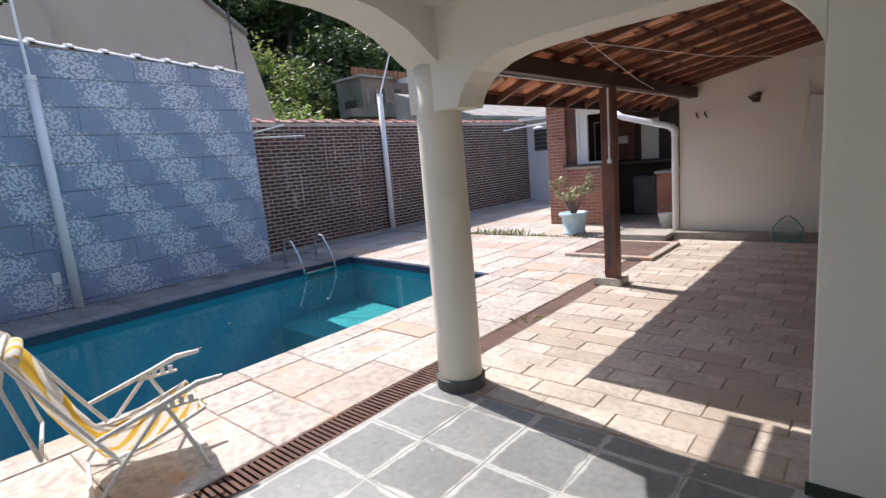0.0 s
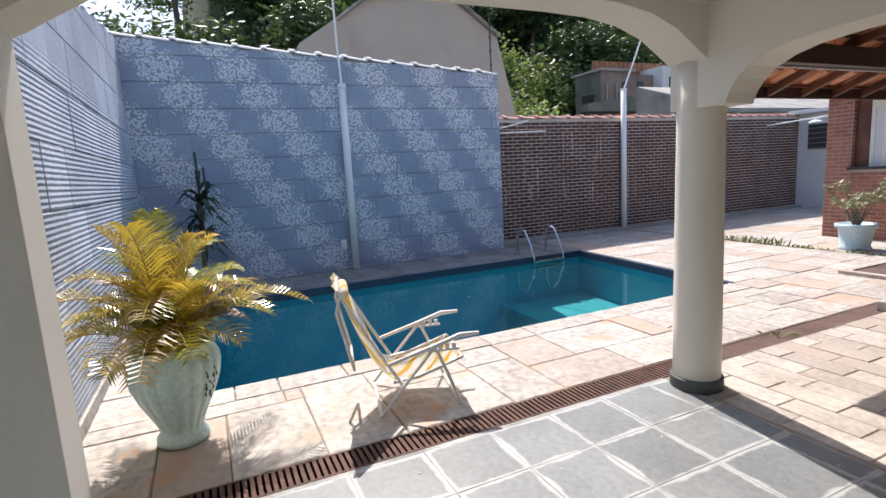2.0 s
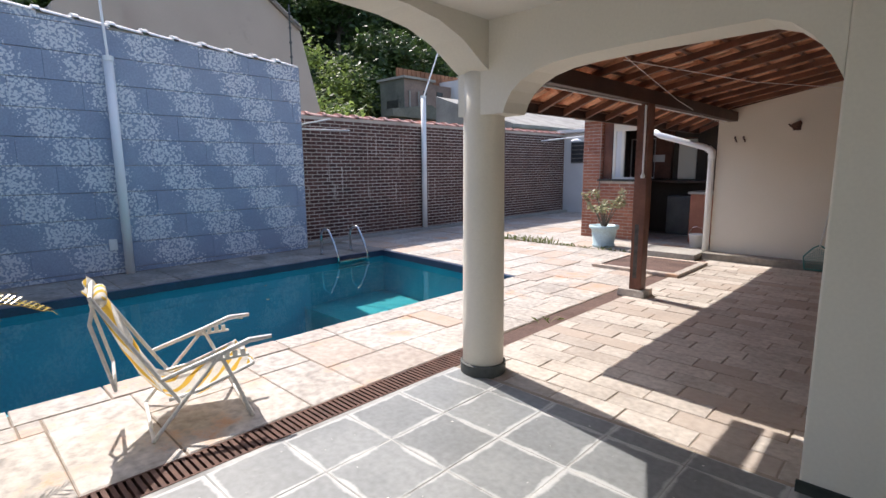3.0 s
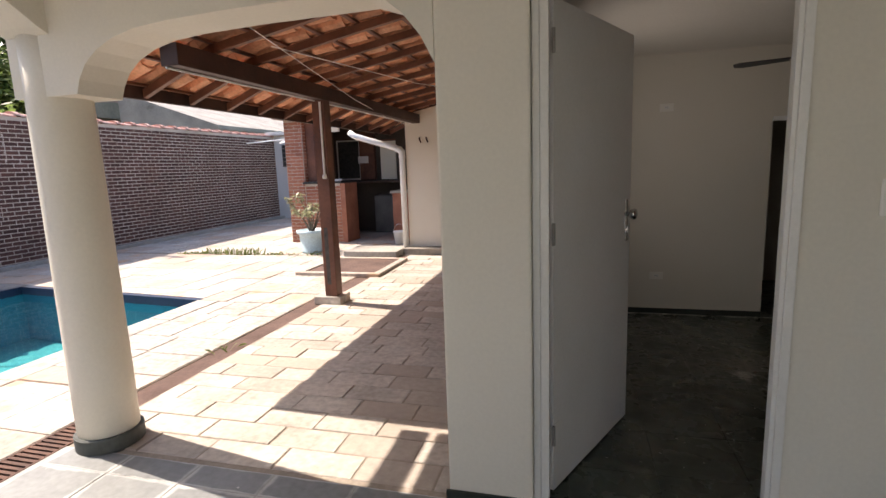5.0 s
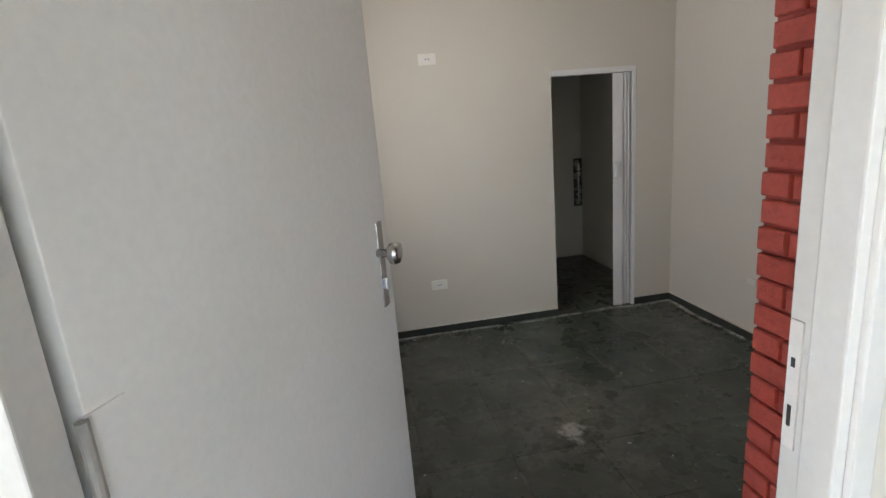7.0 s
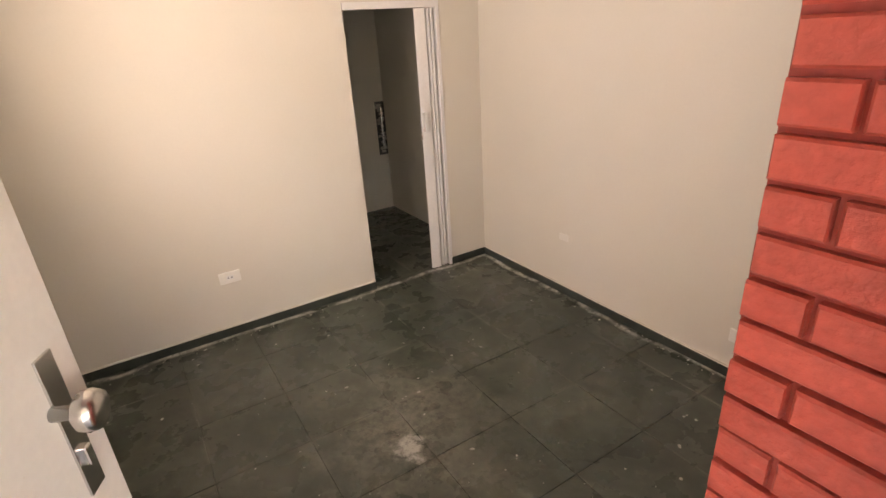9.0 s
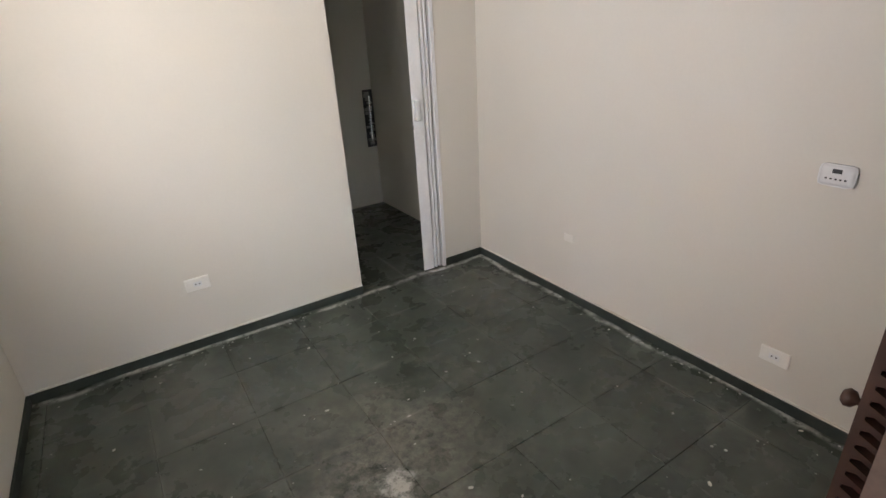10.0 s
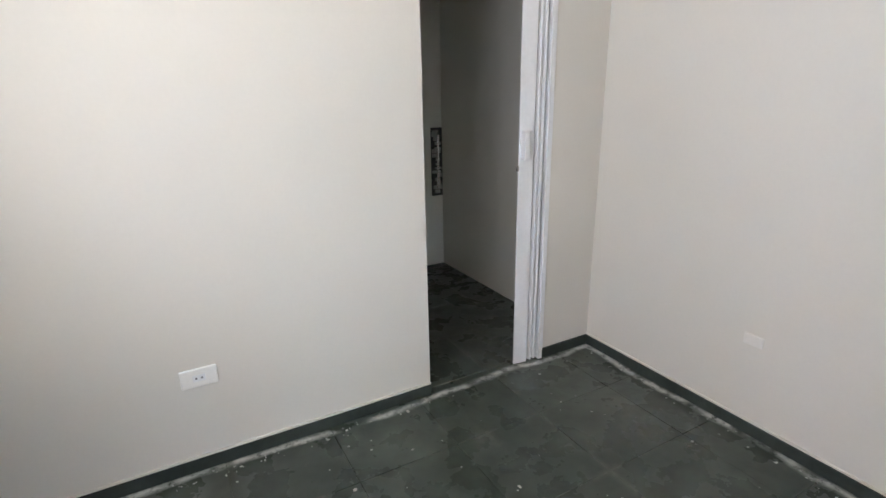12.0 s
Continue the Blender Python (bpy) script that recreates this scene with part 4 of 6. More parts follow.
def outlet(at, turn, slots=True, big=1.0, lab="ivory power socket plate low on the wall"):
    o = thing("wall_outlet", lab, "socket", at=at, turn=turn)
    part("plate", bx(-0.058 * big, 0.058 * big, -0.009, 0.0, -0.035 * min(big, 1), 0.035 * min(big, 1), bevel=0.005), PLATE if slots else CEIL, o)
    if slots:
        part("socket_face", bx(-0.020, 0.020, -0.011, -0.009, -0.012, 0.012, bevel=0.001), PVC, o)
        for sx in (-0.009, 0.009):
            part("slot", bx(sx - 0.003, sx + 0.003, -0.0118, -0.011, -0.003, 0.003), DARKP, o)
    return o


outlet((1.71, 0.0, 0.505), 0)

# ---- room ----
structure("wall_room_left_a", bx(0.30, 0.44, 0.25, 0.95, -0.02, 2.80), PAINT_IN, "plain cream room wall towards the terrace", "wall")
structure("wall_room_left_b", bx(0.30, 0.44, 2.25, 6.40, -0.02, 2.80), PAINT_IN, "plain cream room wall towards the terrace", "wall")
structure("wall_room_left_c", bx(0.30, 0.44, 0.95, 2.25, -0.02, 0.95), PAINT_IN, "plain cream wall under the window", "wall")
structure("wall_room_left_d", bx(0.30, 0.44, 0.95, 2.25, 2.05, 2.80), PAINT_IN, "plain cream wall above the window", "wall")
wn1 = thing("window_1", "white framed window opening to the terrace", "window", kind="structure", at=(0.37, 0.95, 0.95))
for c in ((0, 1.3, 0, 0.05), (0, 1.3, 1.05, 1.10), (0, 0.05, 0.05, 1.05), (1.25, 1.3, 0.05, 1.05), (0.63, 0.67, 0.05, 1.05)):
    part("window_frame", bx(-0.03, 0.03, *c, bevel=0.003), WHITE, wn1)
wl = new("window_daylight", bpy.data.lights.new("window_daylight", "AREA"))
wl.data.shape, wl.data.size, wl.data.size_y, wl.data.energy = "RECTANGLE", 1.15, 0.7, 1.3
wl.data.color = (1.0, 0.98, 0.955)
wl.data.spread = radians(150)
wl.matrix_world = look((0.33, 1.55, 1.42), (1.36, 2.0, 1.70))
BX0, BX1, BZ = 2.132, 2.752, 1.78
structure("wall_room_back_a", bx(0.44, BX0, 3.015, 3.145, -0.02, 2.36), PAINT_IN, "plain cream back wall of the room", "wall")
structure("wall_room_back_b", bx(BX1, 3.057, 3.015, 3.145, -0.02, 2.36), PAINT_IN, "plain cream back wall strip beside the bathroom door", "wall")
structure("wall_room_back_c", bx(BX0, BX1, 3.015, 3.145, BZ, 2.36), PAINT_IN, "plain cream back wall above the bathroom door", "wall")
structure("wall_room_right", bx(3.057, 3.24, 0.09, 4.8, -0.02, 2.36), PAINT_IN, "plain cream side wall of the room", "wall")
structure("ceiling_room", bx(0.44, 3.24, 0.09, 4.8, 2.36, 2.46), CEIL, "plain cream plastered room ceiling", "ceiling")
structure("wall_bath_left", bx(1.60, 1.70, 3.145, 4.8, -0.02, 2.36), PAINT_IN, "beige bathroom side wall", "wall")
structure("wall_bath_back", bx(1.70, 3.057, 4.54, 4.67, -0.02, 2.36), PAINT_IN, "beige bathroom back wall", "wall")
SK = 0.077
structure("skirting_back", bx(0.452, BX0, 3.003, 3.015, -0.004, SK, bevel=0.003), SKIRT, "dark slate skirting along the back wall", "skirting")
structure("skirting_back_b", bx(BX1, 3.045, 3.003, 3.015, -0.004, SK, bevel=0.003), SKIRT, "dark slate skirting beside the bathroom door", "skirting")
structure("skirting_right", bx(3.045, 3.057, 0.43, 3.015, -0.004, SK, bevel=0.003), SKIRT, "dark slate skirting along the side wall", "skirting")
structure("skirting_left", bx(0.44, 0.452, 0.25, 3.015, -0.004, SK, bevel=0.003), SKIRT, "dark slate skirting along the window wall", "skirting")
structure("trim_skirting_bead", bx(0.44, BX0, 3.007, 3.0155, SK, SK + 0.008), PAINT_IN, "thin paint bead above the skirting", "trim")
structure("trim_skirting_bead_b", bx(3.049, 3.0575, 0.43, 3.015, SK, SK + 0.007), PAINT_IN, "thin paint bead above the side skirting", "trim")
bf = thing("bathroom_door_frame", "thin white track frame of the folding door", "door frame", kind="structure")
part("jamb", bx(BX1 - 0.022, BX1 + 0.003, 3.007, 3.145, 0, BZ), PVC, bf)
part("head", bx(BX0, BX1 - 0.022, 3.007, 3.075, BZ - 0.035, BZ + 0.002), PVC, bf)
ac = thing("accordion_door", "white plastic folding door pushed open to one side", "door", at=(2.585, 3.045, 0.036))
zz = [(0.0, -0.026), (0.070, -0.034), (0.079, 0.02), (0.097, -0.034), (0.104, 0.02), (0.121, -0.034), (0.129, 0.02), (0.142, 0.0)]
for (a, b), (c, d) in zip(zz, zz[1:]):
    q = bmesh.new()
    dv = Vector((c - a, d - b)).normalized()
    nv = Vector((-dv.y, dv.x)) * 0.003
    prism(q, [(a - nv.x, b - nv.y), (c - nv.x, d - nv.y), (c + nv.x, d + nv.y), (a + nv.x, b + nv.y)], "z", 0, BZ - 0.076)
    part("slat", q, PVC, ac)
part("handle", bx(0.006, 0.034, -0.060, -0.029, 0.98, 1.10, bevel=0.006), PVC, ac, "white plastic pull handle")
part("latch", bx(-0.006, 0.0, -0.03, -0.02, 0.93, 0.955), STEEL, ac)
outlet((1.25, 3.015, 0.388), 0)
outlet((1.293, 3.015, 1.905), 0, lab="ivory power socket plate high on the wall")
outlet((3.057, 2.193, 0.405), -90, False, 0.62, "small blank cream plate low on the wall")
outlet((3.057, 1.08, 0.25), -90, True, 0.95)
al = thing("alarm_keypad", "white wall keypad with a small dark display", "keypad", at=(3.057, 1.03, 0.955), turn=-90)
part("body", bx(-0.054, 0.054, -0.020, 0.0, 0.010, 0.084, bevel=0.018), PVC, al, smooth=True)
part("display", bx(-0.014, 0.014, -0.0215, -0.0195, 0.056, 0.070), DARKP, al)
for i in range(5):
    part("button", bx(-0.031 + i * 0.014, -0.025 + i * 0.014, -0.0215, -0.0195, 0.034, 0.039), DARKP, al)
ch = thing("open_wall_chase", "rough open chase with bare pipes in the bathroom wall", "wall chase", at=(3.011, 4.54, 0.56))
part("recess", bx(-0.045, 0.045, -0.004, 0.0, 0, 0.49), GRANITE, ch)
rb = bmesh.new()
for i in range(16):
    z = 0.02 + i * 0.029
    box(rb, random.uniform(-0.045, 0.0), random.uniform(0.005, 0.045), -0.016, -0.003, z, z + random.uniform(0.012, 0.03), bevel=0.004)
part("rubble", rb, CONC, ch)
part("pipe", tb([(0.0, -0.018, 0.06), (0.005, -0.018, 0.44)], 0.008, 8), STEEL, ch)

fan = thing("ceiling_fan", "dark ceiling fan with slim blades at rest", "ceiling fan", at=(1.90, 1.66, 2.22))
part("rod", tb([(0, 0, 0.138), (0, 0, -0.14)], 0.012, 10), DARKP, fan)
part("canopy", lathe(bmesh.new(), [(0.02, 0.08), (0.06, 0.13), (0.06, 0.14)], 20), DARKP, fan)
part("motor", lathe(bmesh.new(), [(0.05, -0.225), (0.085, -0.21), (0.09, -0.16), (0.06, -0.14), (0.02, -0.13)], 24), DARKP, fan)
part("switch_cup", lathe(bmesh.new(), [(0.018, -0.29), (0.04, -0.275), (0.04, -0.235), (0.05, -0.225)], 20), DARKP, fan)
for i in range(3):
    a = 35 + i * 120
    q = bmesh.new()
    prism(q, [(0.13, -0.026), (0.39, -0.044), (0.43, -0.022), (0.43, 0.022), (0.39, 0.044), (0.13, 0.026)], "z", -0.003, 0.003)
    bmesh.ops.transform(q, matrix=pose(0, 0, -0.185, 0, 0, a) @ pose(0, 0, 0, 10), verts=q.verts)
    bl = part("blade", q, DARKP, fan)
    q = bx(0.06, 0.19, -0.012, 0.012, -0.004, 0.004)
    bmesh.ops.transform(q, matrix=pose(0, 0, -0.18, 0, 0, a), verts=q.verts)
    part("bracket", q, DARKP, bl)

# red brick pier beside the door, with a louvred cupboard behind it
structure("wall_brick_pier", bx(1.430, 1.80, 0.09, 0.348, -0.01, 2.34), REDMORTAR, "red painted brick pier just inside the door", "pier")
cup = thing("louvred_cupboard", "dark wooden cupboard with louvred doors and round knob", "cupboard", at=(2.10, 0.10, 0))
part("side_panel", bx(0.004, 0.024, 0.0, 0.440, 0, 2.2), CUPW, cup)
part("top_panel", bx(0.0, 0.95, 0.0, 0.440, 2.2, 2.22), CUPW, cup)
for sx in (0.024, 0.455, 0.47, 0.90):
    part("stile", bx(sx, sx + 0.05, 0.444, 0.474, 0.02, 2.18, bevel=0.003), BEAMW, cup)
part("front_edge", bx(0.0, 0.024, 0.472, 0.486, 0, 2.2), BEAMW, cup)
sl = bmesh.new()
prism(sl, [(0.440, -0.004), (0.472, -0.016), (0.472, 0.010)], "x", 0.0, 0.024)
slm = finish(sl, "louvre_end")
slm.materials.append(BEAMW)
for i in range(62):
    lay("louvre_end", slm, pose(0, 0, 0.10 + i * 0.034), cup)
sl = bmesh.new()
prism(sl, [(0.446, -0.012), (0.476, 0.012), (0.478, 0.018), (0.448, -0.006)], "x", 0.074, 0.90)
slm = finish(sl, "louvre")
slm.materials.append(BEAMW)
for i in range(62):
    lay("louvre", slm, pose(0, 0, 0.10 + i * 0.034), cup)
kn = bmesh.new()
lathe(kn, [(0.006, 0), (0.007, 0.02), (0.017, 0.028), (0.019, 0.038), (0.012, 0.046)], 16)
bmesh.ops.transform(kn, matrix=Matrix.Translation((0.03, 0.474, 0.835)) @ pose(0, 0, 0, -90), verts=kn.verts)
part("knob", kn, BEAMW, cup, "small dark round knob", True)

# ---- terrace roof ----
def under(x):
    return 2.35 + (0.18 if x > -2.1 else 0.42) * (x + 2.1)


tilt, tilt_eave = -math.degrees(math.atan(0.18)), -math.degrees(math.atan(0.42))
roof = thing("terrace_roof", "lean-to roof of clay tiles on dark rafters", "roof", kind="structure")
part("beam", bx(-2.17, -2.03, 1.0, 6.62, 2.19, 2.335, bevel=0.006), BEAMW, roof)
part("eave_board", bx(-2.80, -2.76, 0.90, 7.0, 2.06, 2.17, bevel=0.004), BEAMW, roof)
y = 0.95
while y < 7.0:
    q = bx(0.0, 2.48, -0.024, 0.024, 0, 0.062, bevel=0.004)
    bmesh.ops.transform(q, matrix=Matrix.Translation((-2.1, y, 2.35)) @ pose(0, 0, 0, 0, tilt, 0), verts=q.verts)
    part("rafter", q, WOOD, roof)
    q = bx(-0.72, 0.03, -0.024, 0.024, 0, 0.062, bevel=0.004)
    bmesh.ops.transform(q, matrix=Matrix.Translation((-2.1, y, 2.35)) @ pose(0, 0, 0, 0, tilt_eave, 0), verts=q.verts)
    part("rafter_tail", q, WOOD, roof)
    y += 0.50
for i in range(11):
    x = -2.72 + i * 0.315
    part("batten", bx(x - 0.018, x + 0.018, 0.90, 7.0, under(x) + 0.064, under(x) + 0.084), WOOD, roof)
part("cable", tb([(-2.13, 1.0, 2.18), (-2.13, 3.0, 2.185), (-2.13, 6.2, 2.18)], 0.009, 6), PVC, roof, "white cable along the beam")
structure("wall_terrace_end", prism(bmesh.new(), [(-2.30, -0.02), (0.30, -0.02), (0.30, under(0.3) + 0.08), (-2.30, under(-2.3) + 0.08)], "y", 6.40, 6.55), PAINT, "cream plastered end wall under the tiled roof", "wall")
structure("ledge_end", bx(-2.34, 0.30, 6.13, 6.40, -0.02, 0.10, bevel=0.01), LEDGE, "low stone ledge at the foot of the end wall", "ledge")
gut = thing("downpipe", "white gutter downpipe bent down the wall corner", "pipe", at=(-2.36, 6.36, 0))
part("pipe", tb([(-0.95, 0.0, 2.10), (-0.85, 0.0, 2.03), (-0.1, 0.0, 1.80), (0.0, 0.0, 1.72), (0, 0, 1.6), (0, 0, 0.10)], 0.05, 14), PVC, gut, smooth=True)
part("elbow", tb([(-0.06, 0.0, 1.79), (0.0, 0.0, 1.73), (0, 0, 1.62)], 0.057, 14), PVC, gut, smooth=True)
spot = thing("wall_light", "small rusty wall light bracket", "wall light", at=(-1.24, 6.40, 2.06))
part("back_plate", bx(-0.05, 0.05, -0.015, 0.0, -0.05, 0.05, bevel=0.004), IRON, spot)
part("lamp_holder", tb([(0, -0.015, 0), (-0.03, -0.09, 0.02), (0.06, -0.12, 0.05)], [0.02, 0.03, 0.035], 10), IRON, spot)
part("bracket_arm", tb([(-0.04, -0.02, -0.02), (-0.10, -0.05, 0.04)], 0.012, 8), IRON, spot)
for hx in (-2.05, -1.93):
    hk = thing("wall_hook", "small dark iron hook in the wall", "hook", at=(hx, 6.40, 1.90))
    part("hook", tb([(0, 0, 0.05), (0.01, -0.04, 0.03), (0.04, -0.05, -0.03)], 0.012, 6), IRON, hk)
pb = thing("meter_box", "white wall box with a flat door", "wall box", at=(-0.42, 6.40, 1.10))
part("box", bx(-0.16, 0.20, -0.09, 0.0, 0, 0.92, bevel=0.008), WHITEW, pb)
part("lid", bx(-0.14, 0.18, -0.10, -0.09, 0.02, 0.90, bevel=0.004), WHITEW, pb)
skim = thing("pool_skimmer_net", "long-handled pool leaf net leaning on the wall", "pool net", at=(-0.78, 6.10, 0))
part("handle", tb([(0.0, 0.0, 0.36), (0.13, 0.20, 1.5), (0.17, 0.27, 2.2)], 0.012, 8), ALU, skim)
part("net_frame", tb([(-0.16, 0, 0.02), (-0.18, 0.0, 0.2), (-0.08, 0.01, 0.33), (0, 0.01, 0.38), (0.08, 0.01, 0.33), (0.18, 0, 0.2), (0.16, 0, 0.02), (-0.16, 0, 0.02)], 0.011, 8), GLASSY, skim)
nt = bmesh.new()
for i in range(13):
    x = -0.15 + i * 0.025
    box(nt, x - 0.0025, x + 0.0025, 0.0, 0.004, 0.02, 0.36 - 1.1 * abs(x))
for i in range(12):
    z = 0.03 + i * 0.025
    w = 0.16 if z < 0.2 else 0.16 - (z - 0.2) * 0.8
    box(nt, -w, w, 0.004, 0.007, z - 0.0025, z + 0.0025)
part("mesh_net", nt, GLASSY, skim, "pale blue plastic net")

post = thing("roof_post", "red-brown wooden roof post on a stone plinth", "post", at=(-2.10, 3.06, 0))
part("plinth", bx(-0.195, 0.125, -0.09, 0.17, -0.01, 0.085, bevel=0.012), STONE, post, "pale stone plinth")
pw = part("shaft", bx(-0.065, 0.075, -0.06, 0.08, 0.085, 2.19, bevel=0.006), POSTW, post)
part("slot", bx(-0.028, 0.016, -0.0615, -0.06, 0.22, 0.85), GRANITE, pw)
part("slot", bx(-0.067, -0.065, 0.0, 0.03, 0.95, 1.75), GRANITE, pw)
cd = part("conduit", tb([(0.035, -0.072, 2.17), (0.035, -0.072, 1.42)], 0.012, 8), PVC, post, "white plastic conduit")
part("conduit_end", lathe(bmesh.new(), [(0.022, 1.375), (0.026, 1.40), (0.014, 1.43)], 12, (0.035, -0.072)), PVC, cd)
wr = thing("hanging_wire", "thin slack wire strung under the roof", "wire", at=(0, 0, 0))
part("wire", tb([(-1.6, 1.2, 2.43), (-1.75, 2.2, 2.36), (-1.95, 3.6, 2.26), (-2.1, 5.0, 2.18), (-2.2, 6.3, 2.16)], 0.0035, 6), PVC, wr)
part("wire", tb([(-1.7, 1.6, 2.40), (-1.2, 3.6, 2.38), (-0.4, 6.3, 2.48)], 0.004, 6), PVC, wr)

# ---- bar ----
bar = structure("wall_bar", bx(-5.25, -4.86, 7.45, 7.80, -0.02, 2.50), MORTAR, "orange brick pier of the covered bar", "pier")
barw = structure("wall_bar_low", bx(-4.86, -4.10, 7.47, 7.75, -0.02, 1.20), MORTAR, "low orange brick wall of the covered bar", "wall")
structure("wall_bar_side", bx(-4.098, -3.99, 7.465, 8.05, -0.02, 1.198), BARBRICK, "low orange brick return wall of the bar", "wall")
structure("wall_bar_back", bx(-5.25, 0.3, 9.4, 9.55, 1.20, 2.6), BARDARK, "upper back wall of the bar, darkened for its shade", "wall")
structure("wall_bar_foot", bx(-5.25, 0.3, 9.36, 9.55, -0.02, 1.20), BARDARK, "lower back wall of the bar, darkened for its shade", "wall")
structure("counter_back", bx(-5.10, -1.9, 8.95, 9.36, 1.14, 1.19, bevel=0.006), BEAMW, "dark counter along the back of the bar", "counter")
structure("wall_bar_left", bx(-5.25, -5.12, 7.80, 9.4, -0.02, 2.6), BARDARK, "side wall of the bar, darkened for its shade", "wall")
structure("wall_bar_right", bx(-1.9, -1.75, 6.55, 9.4, -0.02, 2.6), BARDARK, "inner wall of the bar, darkened for its shade", "wall")
structure("ceiling_bar", bx(-5.35, 0.3, 7.2, 9.6, 2.5, 2.62), WOOD, "dark wooden ceiling of the covered bar", "ceiling")
structure("counter_bar", bx(-4.90, -4.05, 7.42, 7.85, 1.20, 1.245, bevel=0.006), GRANITE, "dark counter slab on the low brick wall", "counter")
bw = thing("window_2", "cream framed serving window above the bar counter", "window", kind="structure", at=(-4.86, 7.60, 1.245))
for c in ((0.22, 0.28, 0.04, 0.98), (0.40, 0.46, 0.04, 0.98), (0.22, 0.76, 0.98, 1.2), (0.22, 0.76, 0, 0.04)):
    part("window_frame", bx(c[0], c[1], -0.03, 0.03, c[2], c[3], bevel=0.004), PAINT, bw)
# Board stands for the pier's brick return, its shade put into the brown.
part("shutter", bx(0.02, 0.21, -0.04, 0.02, 0, 1.2, bevel=0.004), POSTW, bw, "red-brown board for the shaded brick return of the pier")
part("curtain", bx(0.28, 0.40, -0.012, -0.002, 0.04, 0.98), WHITEW, bw, "pale grey drawn curtain")
grill = structure("wall_barbecue", bx(-3.18, -2.55, 8.0, 8.6, -0.02, 0.95), BARBRICK, "orange brick barbecue base in the bar", "barbecue")
structure("counter_barbecue", bx(-3.22, -2.5, 7.96, 8.64, 0.95, 1.0, bevel=0.006), CONC, "pale slab on the brick barbecue", "counter")
FRIDGE = mat("dull_grey_enamel", (0.10, 0.10, 0.10), (0.16, 0.16, 0.155), 3, 40, 0.5, 0.0)
fg = thing("small_fridge", "grey small fridge standing in the dark bar", "fridge", at=(-3.75, 9.0, 0))
part("body", bx(-0.25, 0.25, 0.0, 0.4, 0.0, 0.85, bevel=0.015), FRIDGE, fg)
part("door", bx(-0.24, 0.24, -0.03, -0.002, 0.05, 0.83, bevel=0.01), FRIDGE, fg)
gb = thing("bar_window", "white framed dark green window behind the bar", "window", at=(-4.75, 9.398, 1.22))
part("pane", bx(-0.27, 0.27, -0.02, -0.005, 0.03, 0.90), GRANITE, gb, "dark green glass pane")
for c in ((-0.30, -0.27, 0, 0.93), (0.27, 0.30, 0, 0.93), (-0.27, 0.27, 0.90, 0.93), (-0.27, 0.27, 0, 0.03)):
    part("frame", bx(c[0], c[1], -0.035, 0.0, c[2], c[3]), WHITEW, gb)
wp = thing("wall_cupboard", "brown wooden wall cupboard behind the bar", "cupboard", at=(-4.25, 9.398, 1.22))
part("body", bx(-0.19, 0.19, -0.10, 0.0, 0, 1.10, bevel=0.006), POSTW, wp)
part("door", bx(-0.18, 0.18, -0.115, -0.10, 0.02, 1.08, bevel=0.004), POSTW, wp)
sg = thing("paper_sign", "white blank notice fixed on the wall cupboard", "sign", at=(-4.34, 9.281, 1.60))
part("sheet", bx(-0.13, 0.13, -0.005, 0.0, 0, 0.16), WHITEW, sg)
dd = thing("pale_panel", "cream wooden panel hung above the bar counter", "panel", at=(-3.75, 9.398, 1.21))
part("board", bx(-0.19, 0.19, -0.03, 0.0, 0, 0.90, bevel=0.003), PAINT, dd)
part("batten", bx(-0.20, 0.20, -0.04, -0.03, 0.88, 0.92), POSTW, dd)
bk = thing("bucket", "white plastic bucket with wire handle", "bucket", at=(-2.80, 7.30, -0.006))
part("body", lathe(bmesh.new(), [(0.10, 0), (0.13, 0.24), (0.14, 0.25), (0.135, 0.26), (0.12, 0.25), (0.09, 0.03)], 24), PVC, bk, smooth=True)
part("handle", tb([(-0.135, 0, 0.24)] + [(0.135 * math.cos(a), 0, 0.24 + 0.16 * math.sin(a)) for a in (2.6, 2.1, 1.57, 1.0, 0.5)] + [(0.135, 0, 0.24)], 0.005, 6), STEEL, bk)
st = thing("step_slab", "grey stone step slab before the bar", "step", at=(-2.86, 6.16, -0.006))
part("slab", bx(-0.45, 0.50, -0.32, 0.32, 0, 0.10, bevel=0.012), CONC, st)
pit = thing("sunken_mat_frame", "low stone frame round a red-brown mat", "floor mat", at=(-2.72, 4.98, 0))
for c in ((-0.64, 0.64, -0.62, -0.52), (-0.64, 0.64, 0.52, 0.62), (-0.64, -0.54, -0.52, 0.52), (0.54, 0.64, -0.52, 0.52)):
    part("kerb", bx(*c, -0.01, 0.045, bevel=0.01), STONE, pit)
part("mat", bx(-0.54, 0.54, -0.52, 0.52, -0.01, 0.028), REDSOIL, pit, "red-brown coarse mat")

# ---- plants and pots ----
pot = thing("palm_pot", "large mint green fluted ceramic pot", "plant pot", at=(-3.08, -3.11, 0))
prof = [(0.135, 0), (0.150, 0.015), (0.150, 0.045), (0.125, 0.075), (0.115, 0.10), (0.145, 0.17), (0.200, 0.29), (0.238, 0.40), (0.250, 0.49), (0.245, 0.545), (0.228, 0.585), (0.240, 0.60), (0.244, 0.622), (0.232, 0.632), (0.205, 0.615), (0.20, 0.55)]
part("body", lathe(bmesh.new(), prof, 126, (0, 0), 18, 0.06, (0.09, 0.56)), POT, pot, smooth=True)
part("soil", lathe(bmesh.new(), [(0.20, 0.52), (0.198, 0.56)], 24), SOIL, pot)
lf = bmesh.new()
rl = random.Random(8)
